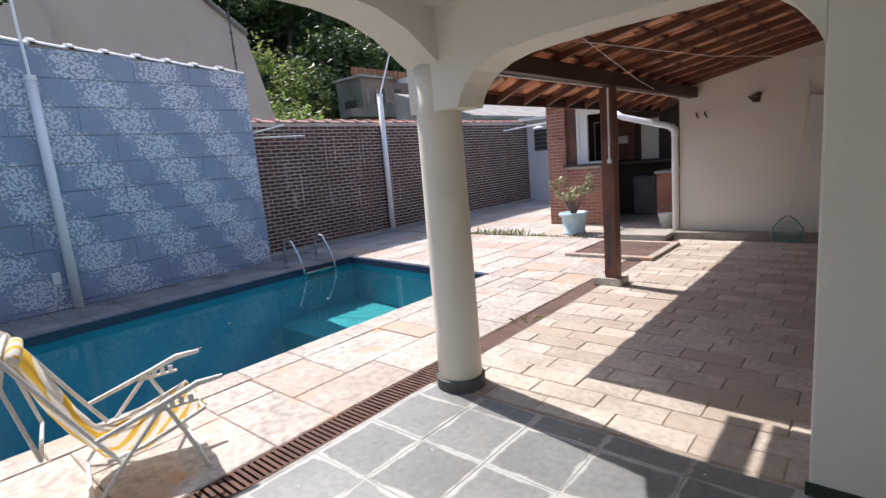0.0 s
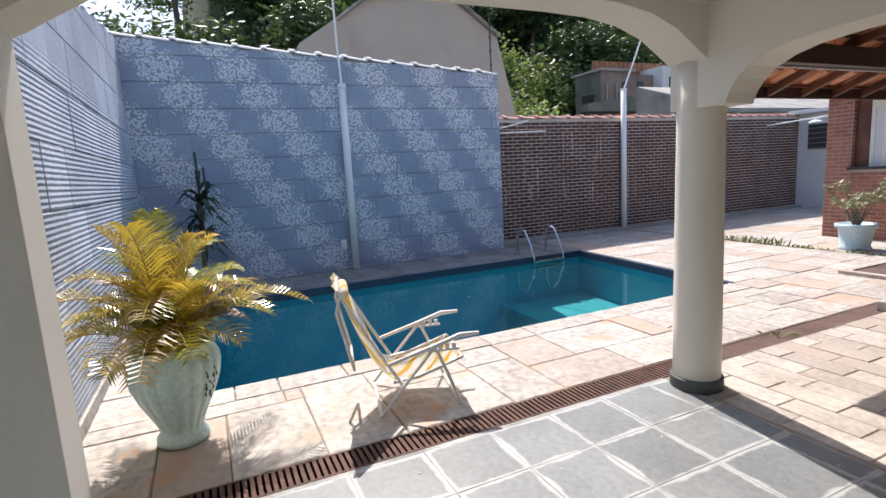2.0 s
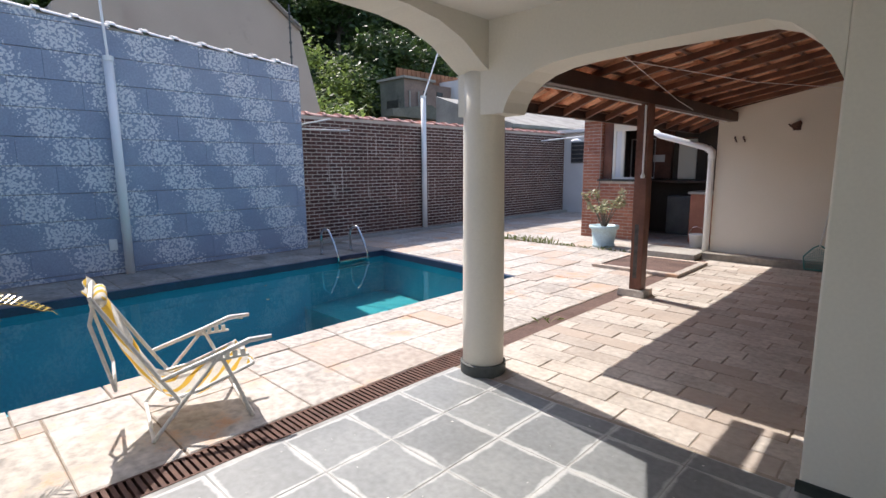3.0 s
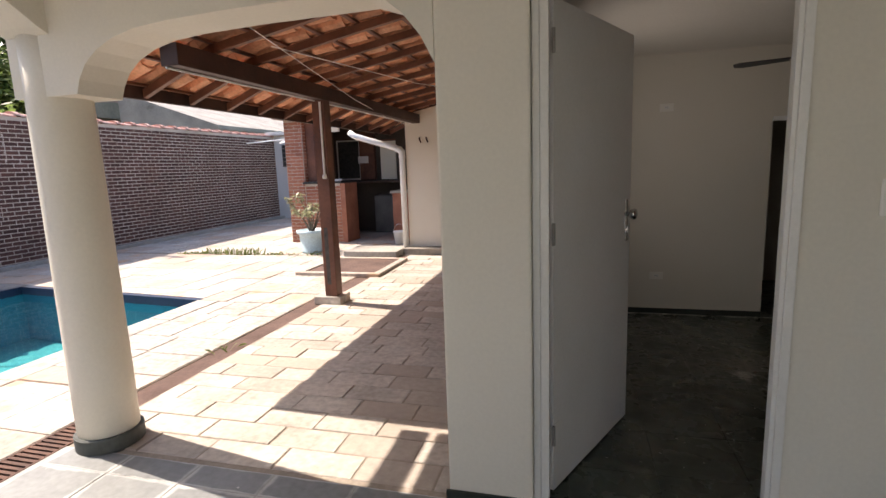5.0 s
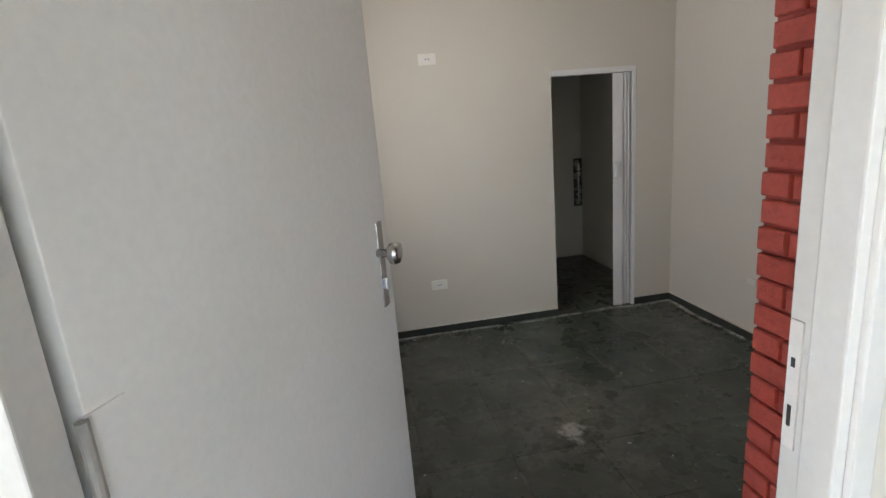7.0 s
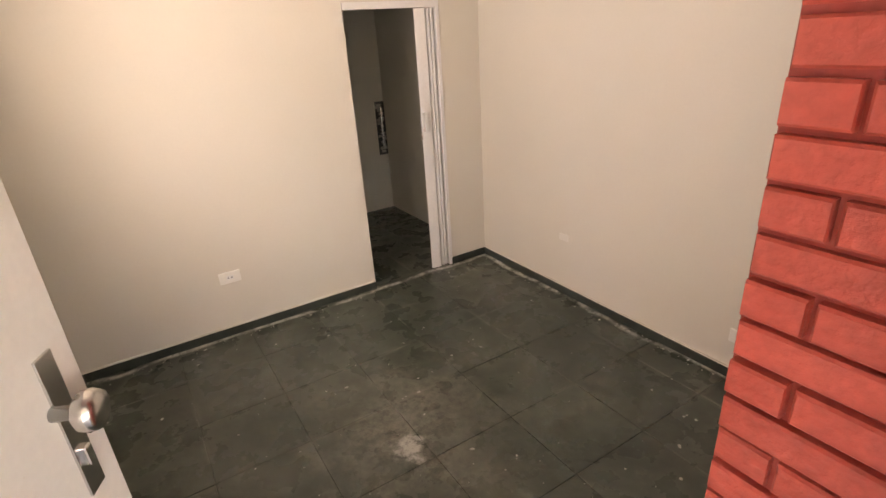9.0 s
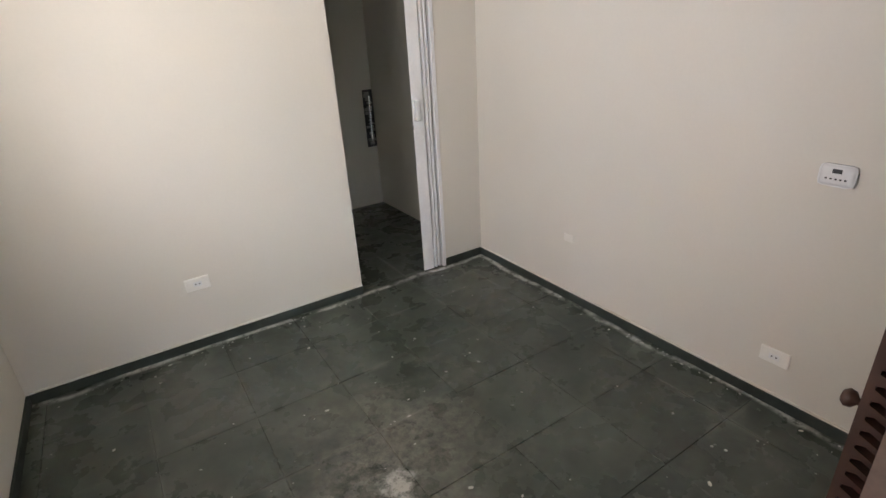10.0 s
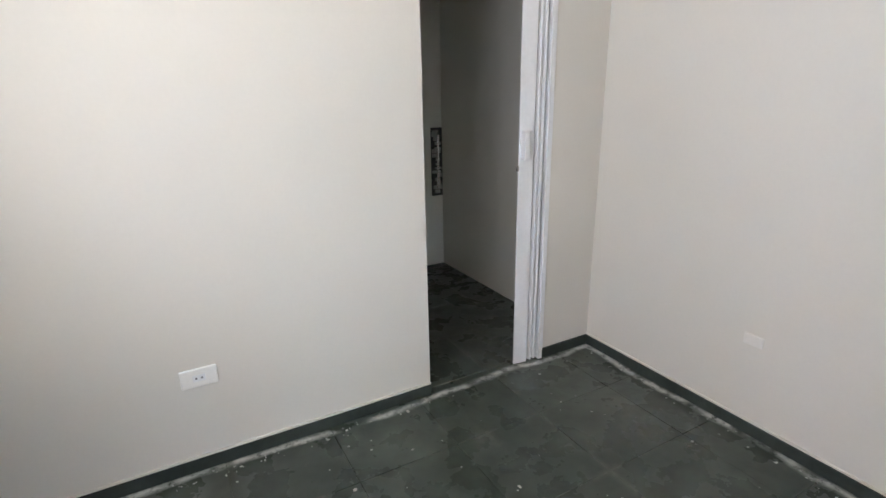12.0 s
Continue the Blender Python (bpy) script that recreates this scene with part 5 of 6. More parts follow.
for i in range(40):
    a, z = rl.uniform(0.75, 1.15), rl.uniform(0.28, 0.57)
    r = 0.256 if z > 0.40 else 0.150 + 0.27 * (z - 0.02)
    c = Vector((r * math.cos(a), r * math.sin(a), z))
    s, t = Vector((-math.sin(a), math.cos(a), 0)), Vector((rl.uniform(-0.2, 0.2), 0, 1)).normalized()
    w = rl.uniform(0.005, 0.010)
    lf.faces.new([lf.verts.new(c + s * w), lf.verts.new(c + t * w * 2), lf.verts.new(c - s * w), lf.verts.new(c - t * w * 2)])
part("leaf_relief", lf, DARKLEAF, pot, "painted dark green leaf sprig")

palm = thing("areca_palm", "golden yellow areca palm growing in the mint pot", "palm", at=(-3.08, -3.11, 0.55))
rp = random.Random(21)
for i in range(50):
    a = i * 2.399 + rp.uniform(-0.3, 0.3)
    upright = (0.95, 0.55, 0.2, 0.4, 0.1)[i % 5] + rp.uniform(-0.08, 0.08)
    ln = (rp.uniform(0.72, 1.02) if i % 3 else rp.uniform(0.40, 0.62)) * (0.92 if upright > 0.8 else 1)
    reach, rise = ln * (0.84 - 0.55 * upright), ln * (0.40 + 0.62 * upright)
    fall = ln * (0.33 - 0.25 * upright)
    p0 = Vector((rp.uniform(-0.08, 0.08), rp.uniform(-0.08, 0.08), 0))

    def along(t):
        return p0 + Vector((math.cos(a) * reach * t ** 1.3, math.sin(a) * reach * t ** 1.3, rise * (1.5 * t - 0.5 * t * t) - fall * t ** 3.0))

    pts = [along(k / 12) for k in range(13)]
    fd = part("frond", tb(pts, [0.008 - 0.0060 * k / 12 for k in range(13)], 5), STEM, palm)
    bl = bmesh.new()
    n_l = 27
    for j in range(n_l):
        t = 0.30 + 0.70 * j / (n_l - 1)
        p, d = along(t), (along(min(t + 0.02, 1)) - along(t - 0.02)).normalized()
        side = d.cross(Vector((0, 0, 1))).normalized()
        up = side.cross(d).normalized()
        le = 0.185 * math.sin(math.pi * min(1.0, 0.20 + (t - 0.3) * 1.02)) * rp.uniform(0.85, 1.1) + 0.04
        for s in (-1, 1):
            w = (side * s * 0.78 + d * 0.62 + up * (0.25 + rp.uniform(-0.12, 0.12))).normalized()
            q = w.cross(up).normalized() * 0.0062
            m1, tip = p + w * le * 0.5 + up * 0.010, p + w * le - Vector((0, 0, le * rp.uniform(0.05, 0.28)))
            v = [bl.verts.new(c) for c in (p - q * 0.5, p + q * 0.5, m1 + q, m1 - q, tip)]
            bl.faces.new((v[0], v[1], v[2], v[3]))
            bl.faces.new((v[3], v[2], v[4]))
    part("blade", bl, (PALM, PALMG, PALM, PALM, PALMG, PALM, PALMD)[i % 7], fd)
for i in range(9):
    a = i * 0.7
    part("stem", tb([(0.06 * math.cos(a), 0.06 * math.sin(a), -0.02), (0.08 * math.cos(a), 0.08 * math.sin(a), 0.22), (0.11 * math.cos(a), 0.11 * math.sin(a), 0.42)], [0.014, 0.011, 0.006], 8), STEM, palm)

pot2 = thing("blue_pot", "pale blue round pot at the bar corner", "plant pot", at=(-4.15, 6.32, -0.005))
part("body", lathe(bmesh.new(), [(0.19, 0), (0.205, 0.02), (0.205, 0.05), (0.19, 0.065), (0.225, 0.26), (0.23, 0.34), (0.275, 0.355), (0.275, 0.41), (0.25, 0.415), (0.235, 0.38)], 40), POTB, pot2, smooth=True)
part("soil", lathe(bmesh.new(), [(0.22, 0.30), (0.22, 0.36)], 20), SOIL, pot2)


def shrub(name, label, at, height, spread_r, count, leaf, size, seed):
    rs = random.Random(seed)
    s = thing(name, label, "shrub", at=at)
    st_, lv = bmesh.new(), bmesh.new()
    for i in range(11):
        a = i * 2.4
        tip = Vector((spread_r * math.cos(a) * rs.uniform(0.4, 1), spread_r * math.sin(a) * rs.uniform(0.4, 1), height * rs.uniform(0.55, 1)))
        mid = tip * 0.5 + Vector((0, 0, height * 0.1))
        tube(st_, [(0, 0, -0.05), mid, tip], [0.014, 0.009, 0.003], 6)
        for j in range(count // 11):
            t = rs.uniform(0.35, 1.05)
            p = mid.lerp(tip, min(t, 1)) + Vector((rs.gauss(0, 0.035), rs.gauss(0, 0.035), rs.gauss(0, 0.03)))
            u = Vector((rs.gauss(0, 1), rs.gauss(0, 1), rs.gauss(0.3, 0.6))).normalized()
            v = u.cross(Vector((rs.gauss(0, 1), rs.gauss(0, 1), 1))).normalized()
            z = size * rs.uniform(0.7, 1.3)
            q = [lv.verts.new(c) for c in (p - u * z, p + v * z * 0.45, p + u * z, p - v * z * 0.45)]
            lv.faces.new(q)
    part("branches", st_, BARK, s)
    part("leaves", lv, leaf, s)
    return s


shrub("desert_rose_shrub", "pale leafy shrub in the blue pot", (-4.15, 6.32, 0.36), 0.70, 0.45, 330, PALELEAF, 0.045, 12)
dp = thing("corner_pot", "small mint pot in the corner of the walls", "plant pot", at=(-7.55, -2.96, 0))
part("body", lathe(bmesh.new(), [(0.15, 0), (0.22, 0.28), (0.25, 0.42), (0.23, 0.43), (0.2, 0.38)], 32), POT, dp, smooth=True)
part("soil", lathe(bmesh.new(), [(0.2, 0.33), (0.21, 0.37)], 20), SOIL, dp)
yu = thing("dracaena", "dark green dracaena with long strap leaves", "plant", at=(-7.55, -2.96, 0.37))
part("trunk", tb([(0, 0, -0.03), (0.03, 0.02, 0.5), (0.0, 0.05, 1.15)], [0.035, 0.03, 0.02], 8), BARK, yu)
rd = random.Random(31)
for i in range(78):
    a, e = i * 2.4, rd.uniform(-0.35, 1.0)
    z0 = rd.uniform(0.35, 1.18)
    ln = rd.uniform(0.34, 0.56)
    d = Vector((math.cos(a) * math.cos(e), math.sin(a) * math.cos(e), math.sin(e)))
    sd = Vector((-math.sin(a), math.cos(a), 0)) * 0.038
    b0 = Vector((0, 0.05, z0))
    q = bmesh.new()
    v = [q.verts.new(c) for c in (b0 - sd * 0.5, b0 + sd * 0.5, b0 + d * ln * 0.5 + sd + Vector((0, 0, 0.02)), b0 + d * ln * 0.5 - sd + Vector((0, 0, 0.02)), b0 + d * ln - Vector((0, 0, 0.10 * ln / 0.3)))]
    q.faces.new(v[:4])
    q.faces.new((v[3], v[2], v[4]))
    part("leaf", q, DARKLEAF, yu)
for dx, zt in ((0.02, 1.66), (0.02, 1.45)):
    part("spike", tb([(dx, 0.05 + (1.66 - zt) * 0.4, 1.0), (dx, 0.05 + (1.66 - zt) * 0.4, zt)], 0.014, 6), DARKLEAF, yu)
rw = random.Random(77)
wv = bmesh.new()
for i in range(330):
    x = rw.choice([rw.uniform(-6.8, -2.5), rw.uniform(-6.6, -4.6)])
    y = 5.98 + rw.gauss(0, 0.05)
    if rw.random() < 0.02:
        x, y = -2.31 + rw.gauss(0, 0.04), 1.55 + rw.gauss(0, 0.08)
    h = rw.uniform(0.02, 0.15) if -6.2 < x < -4.9 and y > 5 else rw.uniform(0.01, 0.05)
    b0, t0 = Vector((x, y, -0.01)), Vector((x + rw.gauss(0, 0.05), y + rw.gauss(0, 0.05), h))
    s = Vector((rw.uniform(-1, 1), rw.uniform(-1, 1), 0)).normalized() * 0.007
    wv.faces.new([wv.verts.new(c) for c in (b0 - s, b0 + s, (b0 + t0) / 2 + s * 1.4 + Vector((0, 0, 0.02)), t0, (b0 + t0) / 2 - s * 1.4 + Vector((0, 0, 0.02)))])
tagged(part("weeds", wv, WEED), "sparse weeds growing from the paving joints", "weeds", "", "stuff")

for lx, ly in ((-6.0, 1.55), (-5.55, 0.2), (-6.3, 0.55), (-5.0, -0.4)):
    fl = thing("floating_leaf", "small pale dry leaf floating on the pool water", "leaf", "leaves on the water", at=(lx, ly, -0.0985), turn=lx * 97)
    q = bmesh.new()
    prism(q, [(-0.03, 0), (0.0, 0.014), (0.035, 0.002), (0.0, -0.013)], "z", 0, 0.002)
    part("leaf_blade", q, PALELEAF, fl)

# ---- folding beach chair ----
chair = thing("beach_chair", "white folding beach chair with yellow striped canvas", "chair", at=(-2.905, -1.625, 0), turn=-12)
W = 0.265
for s in (-1, 1):
    x = s * W
    part("back_tube", tb([(x, -0.11, 0.19), (x, -0.28, 0.49), (x, -0.48, 0.86)], 0.0115, 8), ALU, chair)
    part("armrest", tb([(x * 1.08, -0.20, 0.355), (x * 1.08, 0.12, 0.445), (x * 1.08, 0.28, 0.495), (x * 1.08, 0.41, 0.495)], [0.013, 0.016, 0.018, 0.013], 8), ALU, chair)
    rk = part("arm_rack", bx(x * 1.08 - 0.008, x * 1.08 + 0.008, 0.06, 0.27, 0.402, 0.416), ALU, chair)
    for i in range(4):
        part("notch", bx(x * 1.08 - 0.008, x * 1.08 + 0.008, 0.09 + i * 0.045, 0.115 + i * 0.045, 0.416, 0.448), ALU, rk)
    part("front_leg", tb([(x * 1.04, 0.11, 0.438), (x * 1.04, 0.19, 0.24), (x * 1.04, 0.27, 0.012)], 0.0115, 8), ALU, chair)
    part("rear_leg", tb([(x * 1.1, 0.11, 0.438), (x * 1.1, -0.08, 0.23), (x * 1.1, -0.27, 0.012)], 0.0115, 8), ALU, chair)
    part("rear_prop", tb([(x * 0.95, -0.47, 0.82), (x * 0.95, -0.495, 0.72), (x * 0.95, -0.415, 0.34)], 0.010, 8), ALU, chair)
    part("seat_tube", tb([(x * 0.92, -0.17, 0.215), (x * 0.92, 0.0, 0.235), (x * 0.92, 0.30, 0.33)], 0.0115, 8), ALU, chair)
part("cross_bar", tb([(-W * 1.04, 0.27, 0.013), (W * 1.04, 0.27, 0.013)], 0.0115, 8), ALU, chair)
part("cross_bar", tb([(-W * 1.1, -0.265, 0.013), (W * 1.1, -0.265, 0.013)], 0.0115, 8), ALU, chair)
part("cross_bar", tb([(-W * 0.92, 0.30, 0.33), (W * 0.92, 0.30, 0.33)], 0.0115, 8), ALU, chair)
part("cross_bar", tb([(-W, -0.48, 0.86), (W, -0.48, 0.86)], 0.0115, 8), ALU, chair)
part("cross_bar", tb([(-W * 0.95, -0.415, 0.34), (W * 0.95, -0.415, 0.34)], 0.010, 8), ALU, chair)
cv = bmesh.new()
prof = [(-0.505, 0.90), (-0.475, 0.865), (-0.40, 0.71), (-0.32, 0.53), (-0.25, 0.37), (-0.18, 0.245), (-0.11, 0.205), (0.0, 0.215), (0.12, 0.255), (0.24, 0.31), (0.31, 0.345)]
cols = 9
gridc = []
for i, (y, z) in enumerate(prof):
    gridc.append([cv.verts.new(((k / (cols - 1) - 0.5) * 2 * W * 0.95, y + 0.012 * math.sin(k * 1.3 + i) - (0.045 * math.sin(math.pi * k / (cols - 1)) * math.sin(math.pi * min(i, 6) / 6)), z - 0.028 * math.sin(math.pi * k / (cols - 1)) * math.sin(math.pi * i / 10))) for k in range(cols)])
for r0, r1 in zip(gridc, gridc[1:]):
    for k in range(cols - 1):
        cv.faces.new((r0[k], r0[k + 1], r1[k + 1], r1[k]))
bmesh.ops.solidify(cv, geom=cv.faces[:], thickness=0.004)
part("canvas", cv, CANVAS, chair, "worn yellow and white striped canvas", True)
pl = bmesh.new()
lathe(pl, [(0.01, -0.20), (0.032, -0.185), (0.036, 0), (0.032, 0.185), (0.01, 0.20)], 14)
bmesh.ops.transform(pl, matrix=Matrix.Translation((0, -0.44, 0.82)) @ pose(0, 0, 0, 0, 90, 0), verts=pl.verts)
part("head_cushion", pl, CANVAS, chair, "rolled striped head cushion", True)

# ---- laid pieces: tiles, slabs, pavers, panels, bricks ----
tile = piece_mesh("slate_tile", 0.384, 0.384, 0.02, SLATE, 0.003)
for ix in range(-2, 15):
    for iy in range(-13, 3):
        x0, x1 = max(-1.745 + 0.43 * ix, -2.205), min(-1.745 + 0.43 * (ix + 1), 4.48)
        y0, y1 = max(-0.575 + 0.43 * iy, -5.98), min(-0.575 + 0.43 * (iy + 1), 0.02)
        if x1 - x0 > 0.04 and y1 - y0 > 0.04:
            m = pose((x0 + x1) / 2, (y0 + y1) / 2, random.uniform(-0.0015, 0.0015)) @ Matrix.Diagonal(((x1 - x0 - 0.006) / 0.384, (y1 - y0 - 0.006) / 0.384, 1, 1))
            lay("slate_tile", tile, m, veranda)
tile_in = piece_mesh("dark_slate_tile", 0.38, 0.38, 0.02, SLATE_IN, 0.0012)
for ix in range(-8, 3):
    for iy in range(-5, 8):
        x0, x1 = max(2.45 + 0.388 * ix, 0.30), min(2.45 + 0.388 * (ix + 1), 3.057)
        y0, y1 = max(1.50 + 0.388 * iy, 0.035), min(1.50 + 0.388 * (iy + 1), 4.54)
        if x1 - x0 > 0.03 and y1 - y0 > 0.03:
            m = pose((x0 + x1) / 2, (y0 + y1) / 2, random.uniform(0.0265, 0.0285), random.uniform(-0.15, 0.15), random.uniform(-0.15, 0.15)) @ Matrix.Diagonal(((x1 - x0 - 0.0018) / 0.38, (y1 - y0 - 0.0018) / 0.38, 1, 1))
            lay("dark_slate_tile", tile_in, m, room_floor)

rc = random.Random(40)
sp = bmesh.new()
for i in range(340):
    if i < 190:
        x, y = rc.uniform(0.5, 3.0), rc.uniform(0.4, 2.95)
    elif i < 265:
        x, y = rc.uniform(0.6, 2.1), 2.985 - abs(rc.gauss(0, 0.03))
    else:
        x, y = 3.03 - abs(rc.gauss(0, 0.03)), rc.uniform(0.6, 2.95)
    s, a = rc.choice((rc.uniform(0.0015, 0.004), rc.uniform(0.0015, 0.004), rc.uniform(0.003, 0.0075))), rc.uniform(0, 3.14)
    el = rc.choice((1, 1, 1.3, 1.8))
    ring = [sp.verts.new((x + s * (el * math.cos(t) * math.cos(a) - math.sin(t) * math.sin(a)), y + s * (el * math.cos(t) * math.sin(a) + math.sin(t) * math.cos(a)), 0.0300)) for t in (0, 1.05, 2.1, 3.14, 4.2, 5.2)]
    top = sp.verts.new((x, y, 0.0325))
    for k in range(6):
        sp.faces.new((ring[k], ring[(k + 1) % 6], top))
tagged(part("paint_specks", sp, CRUMB), "white paint specks and lime crumbs on the slate floor", "paint specks", "", "stuff")
sv = bmesh.new()
for i in range(130):
    x, y = rc.uniform(-2.15, 0.9), rc.uniform(-3.4, -0.05)
    r0, a0 = rc.choice((0.002, 0.003, 0.004, 0.007)), rc.uniform(0, 6.28)
    ring = [sv.verts.new((x + r0 * rc.uniform(0.7, 1.6) * math.cos(a0 + t), y + r0 * rc.uniform(0.7, 1.3) * math.sin(a0 + t), 0.0025)) for t in (0, 1.05, 2.1, 3.14, 4.2, 5.2)]
    top = sv.verts.new((x, y, 0.0045))
    for k in range(6):
        sv.faces.new((ring[k], ring[(k + 1) % 6], top))
tagged(part("lime_specks", sv, CRUMB), "white paint drips scattered on the veranda slate", "paint specks", "", "stuff")
paver = piece_mesh("paver", 0.40, 0.193, 0.03, PAVER, 0.004)
y, row = 0.06, 0
while y < 6.05:
    x = -2.205 - (0.22 if row % 2 else 0.0) + random.uniform(-0.02, 0.02)
    while x < 0.29:
        ln = 0.42 + random.uniform(-0.04, 0.04)
        a, b = max(x, -2.205), min(x + ln, 0.295)
        if b - a > 0.05:
            lay("paver", paver, pose((a + b) / 2, y + 0.0975, random.uniform(-0.004, 0.002), random.uniform(-0.4, 0.4), random.uniform(-0.4, 0.4)) @ Matrix.Diagonal(((b - a - 0.009) / 0.40, 1, 1, 1)), terrace)
        x += ln
    y += 0.20
    row += 1

slab = piece_mesh("stone_slab", 0.5, 0.5, 0.04, STONE, 0.006)


def slabs(x0, x1, y0, y1, lo, hi, seed, mesh=slab, host=deck):
    """Splits a strip of deck into uneven rectangular slabs and lays them."""
    rs = random.Random(seed)
    todo = [(x0, x1, y0, y1)]
    while todo:
        a, b, c, d = todo.pop()
        w, h = b - a, d - c
        if max(w, h) > hi or (max(w, h) > lo * 1.6 and rs.random() < 0.55):
            f = rs.uniform(0.36, 0.64)
            if w > h:
                todo += [(a, a + w * f, c, d), (a + w * f, b, c, d)]
            else:
                todo += [(a, b, c, c + h * f), (a, b, c + h * f, d)]
        else:
            g = rs.uniform(0.006, 0.013)
            lay("stone_slab", mesh, pose((a + b) / 2, (c + d) / 2, rs.uniform(-0.004, 0.004), rs.uniform(-0.3, 0.3), rs.uniform(-0.3, 0.3), rs.uniform(-0.9, 0.9)) @ Matrix.Diagonal(((w - g) / 0.5, (h - g) / 0.5, 1, 1)), host)


for x0, x1, ends in ((-3.80, -3.51, (-3.06, -2.79, -2.47, -1.95, -1.35, -0.63, -0.15, 0.68, 1.40, 2.20, 2.93)),
                     (-3.51, -3.30, (-3.00, -2.46, -2.34)), (-3.30, -2.425, (-3.74, -3.25, -2.86, -2.34)), (-3.51, -3.30, (-3.74, -3.00)),
                     (-3.51, -2.425, (-2.34, -1.85)), (-3.51, -3.10, (-1.85, -1.09)), (-3.10, -2.425, (-1.85, -1.09)),
                     (-3.51, -3.15, (-1.09, -0.66)), (-3.15, -2.425, (-1.09, -0.66)), (-3.51, -2.91, (-0.66, -0.17, 0.69)),
                     (-2.91, -2.425, (-0.66, 0.10, 0.95)), (-3.51, -2.91, (0.69, 0.95))):
    for y0, y1 in zip(ends, ends[1:]):
        lay("stone_slab", slab, pose((x0 + x1) / 2, (y0 + y1) / 2, random.uniform(-0.003, 0.003), random.uniform(-0.3, 0.3), 0, random.uniform(-0.5, 0.5)) @ Matrix.Diagonal(((x1 - x0 - 0.010) / 0.5, (y1 - y0 - 0.010) / 0.5, 1, 1)), deck)
slabs(-3.51, -2.425, 0.95, 2.93, 0.38, 0.85, 1)
for x0, x1 in ((-7.06, -6.2), (-6.2, -5.5), (-5.5, -4.7), (-4.7, -4.1), (-4.1, -3.80)):
    q = bmesh.new()
    prism(q, [(x0 + 0.006, 3.34 - 0.0966 * (x0 + 7.0)), (x1 - 0.006, 3.34 - 0.0966 * (x1 + 7.0)), (x1 - 0.006, 3.395), (x0 + 0.006, 3.395)], "z", -0.04, 0.0)
    part("stone_slab", q, STONE, deck)
slabs(-3.79, -2.425, 2.94, 3.395, 0.38, 0.85, 9)
grey_slab = piece_mesh("grey_slab", 0.5, 0.5, 0.04, GREYSTONE, 0.006)
slabs(-8.28, -7.07, -3.74, 3.395, 0.4, 0.85, 2, grey_slab)
slabs(-7.06, -3.52, -3.74, -3.07, 0.35, 0.8, 3)
slabs(-8.60, -2.425, 3.40, 5.93, 0.45, 0.95, 4)
slabs(-8.60, -2.425, 6.02, 9.0, 0.6, 1.2, 5)
slabs(-8.60, -5.3, 9.0, 12.6, 0.8, 1.6, 6)

# panels on the two clad walls
panel = piece_mesh("floral_panel", 0.8, 0.37, 0.03, FLORAL, 0.004)
z, row = 0.072 - 0.377, 0
while z < 3.9:
    y = -3.74 - (0.4 if row % 2 else 0)
    while y < 2.42:
        a, b = max(y, -3.74), min(y + 0.8, 2.425)
        top_ = min(z + 0.377, blue_top((a + b) / 2))
        zb = max(z, 0.0)
        if b - a > 0.05 and top_ - zb > 0.03:
            m = Matrix(((0, 0, 1, -8.272 + random.uniform(0, 0.0025)), (1, 0, 0, (a + b) / 2), (0, 1, 0, (zb + top_) / 2), (0, 0, 0, 1)))
            lay("floral_panel", panel, m @ Matrix.Diagonal(((b - a - 0.0015) / 0.8, (top_ - zb - 0.008) / 0.37, 1, 1)), wall_blue)
        y += 0.8
    z += 0.377
    row += 1
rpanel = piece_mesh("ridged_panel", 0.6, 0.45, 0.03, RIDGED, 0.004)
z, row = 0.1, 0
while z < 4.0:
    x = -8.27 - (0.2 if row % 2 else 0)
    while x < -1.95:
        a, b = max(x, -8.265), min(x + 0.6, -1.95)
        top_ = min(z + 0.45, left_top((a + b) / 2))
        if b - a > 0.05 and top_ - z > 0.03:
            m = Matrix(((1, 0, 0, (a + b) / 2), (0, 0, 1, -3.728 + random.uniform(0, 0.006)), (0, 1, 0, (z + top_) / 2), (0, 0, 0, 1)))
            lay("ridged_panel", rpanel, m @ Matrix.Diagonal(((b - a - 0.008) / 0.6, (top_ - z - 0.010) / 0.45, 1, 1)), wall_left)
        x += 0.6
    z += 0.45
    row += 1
structure("skirting_side_wall", bx(-8.26, -2.16, -3.745, -3.70, -0.01, 0.10, bevel=0.008), STONE, "pale stone skirting at the foot of the side wall", "skirting")

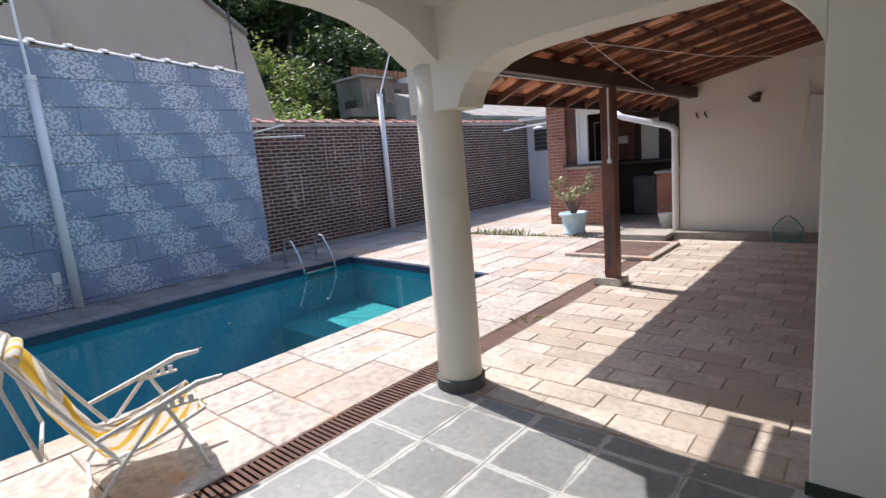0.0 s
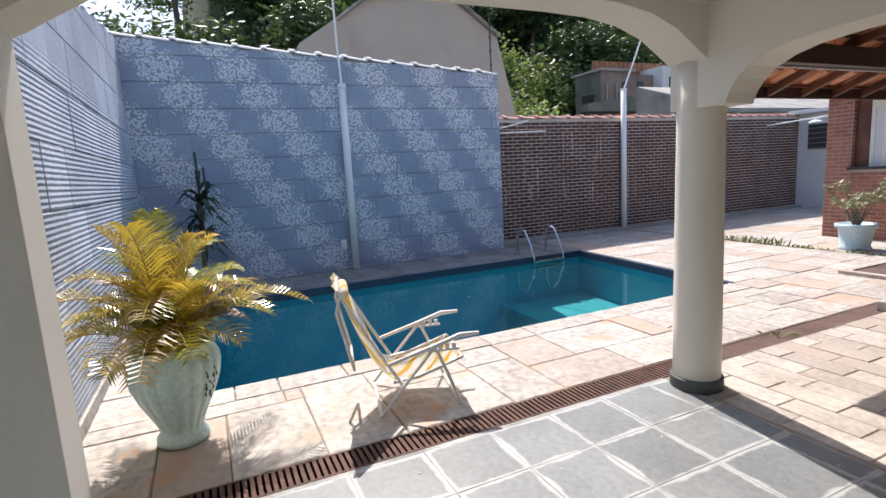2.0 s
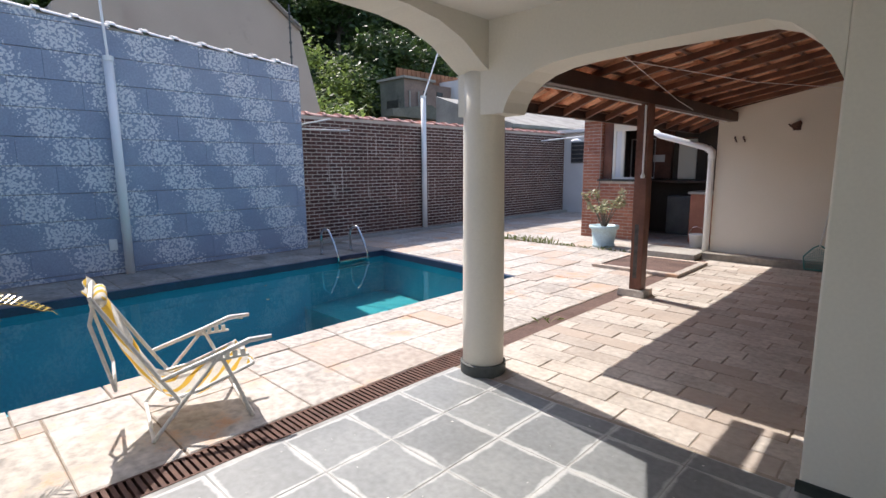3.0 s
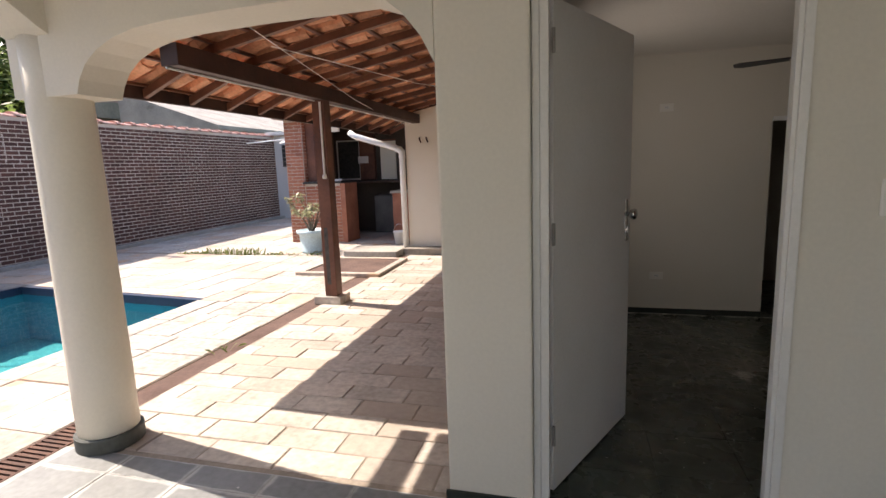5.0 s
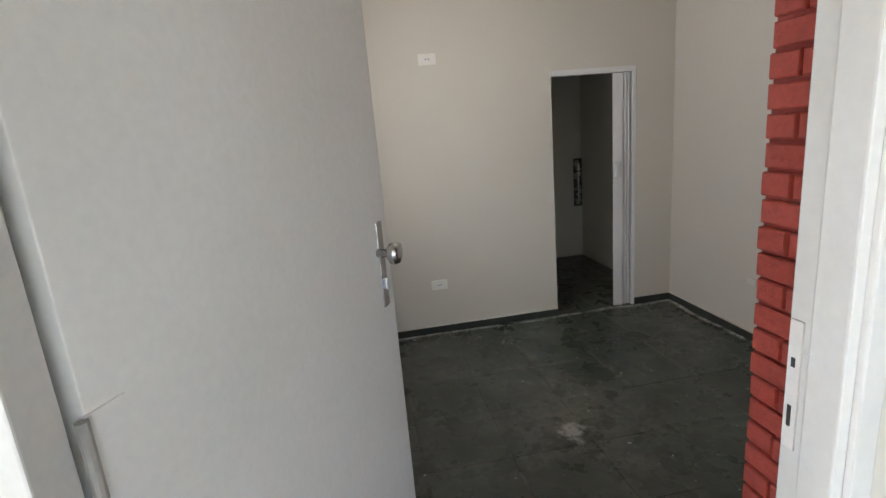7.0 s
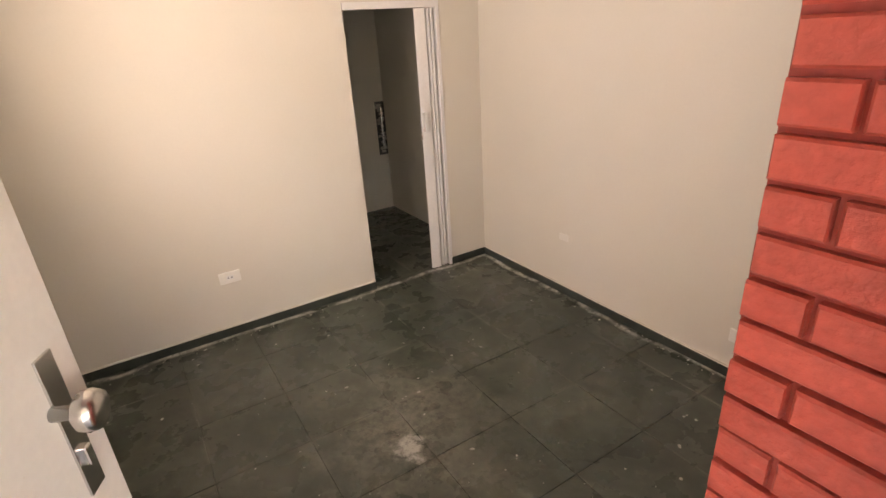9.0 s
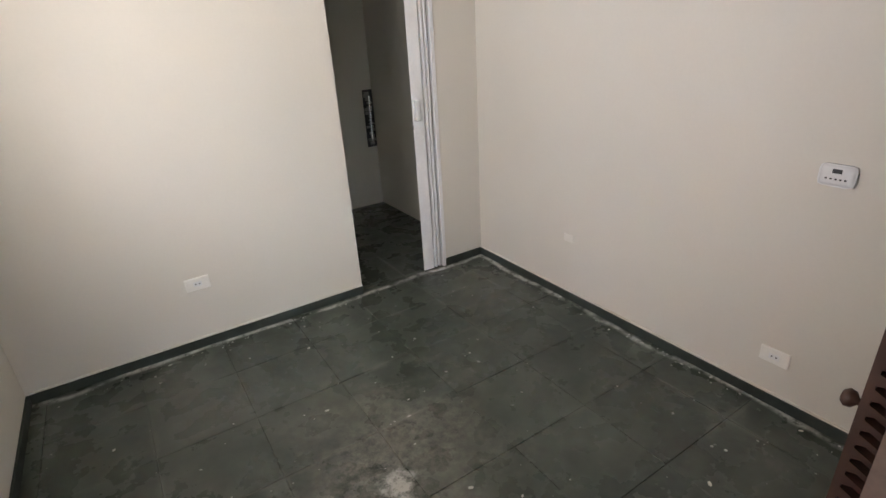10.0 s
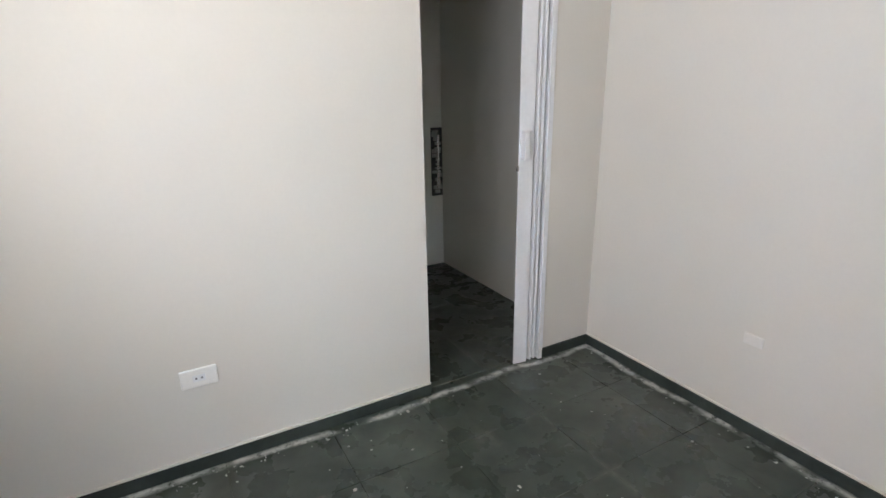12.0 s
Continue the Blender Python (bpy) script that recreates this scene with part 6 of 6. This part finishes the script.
# brickwork
rk2 = random.Random(52)
for i in range(16):
    yy, zz2, hh = rk2.uniform(2.8, 6.5), rk2.uniform(0.9, 2.1), rk2.uniform(0.25, 0.75)
    q = bx(-8.801, -8.7925, yy - 0.006, yy + 0.006, zz2 - hh / 2, zz2 + hh / 2)
    part("mortar_streak", q, MORTAR, bpy.data.objects["wall_brick"])
coursed(wall_brick, "brick", "y", -8.80, 1, 2.46, 12.6, lambda u: 2.52, (0.235, 0.0735), 0.017, 0.006, BRICK, 300, keep=lambda u, z: u < 5.2 and z > 0.6)
coursed(bar, "bar_brick", "x", 7.45, -1, -5.25, -4.86, lambda u: 2.5, (0.22, 0.068), 0.010, 0.006, BARBRICK, 300)
coursed(bar, "bar_brick", "y", -4.86, 1, 7.47, 7.80, lambda u: 2.5, (0.22, 0.068), 0.010, 0.006, BARBRICK, 120)
coursed(barw, "bar_brick", "x", 7.47, -1, -4.86, -4.10, lambda u: 1.2, (0.22, 0.068), 0.010, 0.006, BARBRICK, 300)
pier_red = bpy.data.objects["wall_brick_pier"]
coursed(pier_red, "red_brick", "y", 1.430, -1, 0.095, 0.348, lambda u: 2.33, (0.19, 0.047), 0.007, 0.012, REDBRICK, 300)

# roof tiles
bm = bmesh.new()
prof = [(-0.115, 0.0), (-0.10, 0.045), (-0.07, 0.075), (-0.04, 0.060), (-0.012, 0.008), (0.03, -0.012), (0.075, -0.006), (0.10, 0.022), (0.118, 0.042)]
rows_t = []
for xx in (0.0, 0.37):
    rows_t.append(([bm.verts.new((xx, u, v)) for u, v in prof], [bm.verts.new((xx, u, v + 0.012)) for u, v in prof]))
for k in range(len(prof) - 1):
    bm.faces.new((rows_t[0][0][k], rows_t[0][0][k + 1], rows_t[1][0][k + 1], rows_t[1][0][k]))
    bm.faces.new((rows_t[0][1][k], rows_t[1][1][k], rows_t[1][1][k + 1], rows_t[0][1][k + 1]))
    bm.faces.new((rows_t[0][0][k], rows_t[0][1][k], rows_t[0][1][k + 1], rows_t[0][0][k + 1]))
    bm.faces.new((rows_t[1][0][k], rows_t[1][0][k + 1], rows_t[1][1][k + 1], rows_t[1][1][k]))
rtile = finish(bm, "roof_tile")
rtile.materials.append(CLAY)
for i in range(11):
    for j in range(27):
        x = -2.86 + i * 0.315
        lay("roof_tile", rtile, pose(x, 1.00 + j * 0.222, under(x) + 0.100 + random.uniform(0, 0.006), 0, (tilt if x > -2.2 else tilt_eave) + 3.4, random.uniform(-0.8, 0.8)), roof)
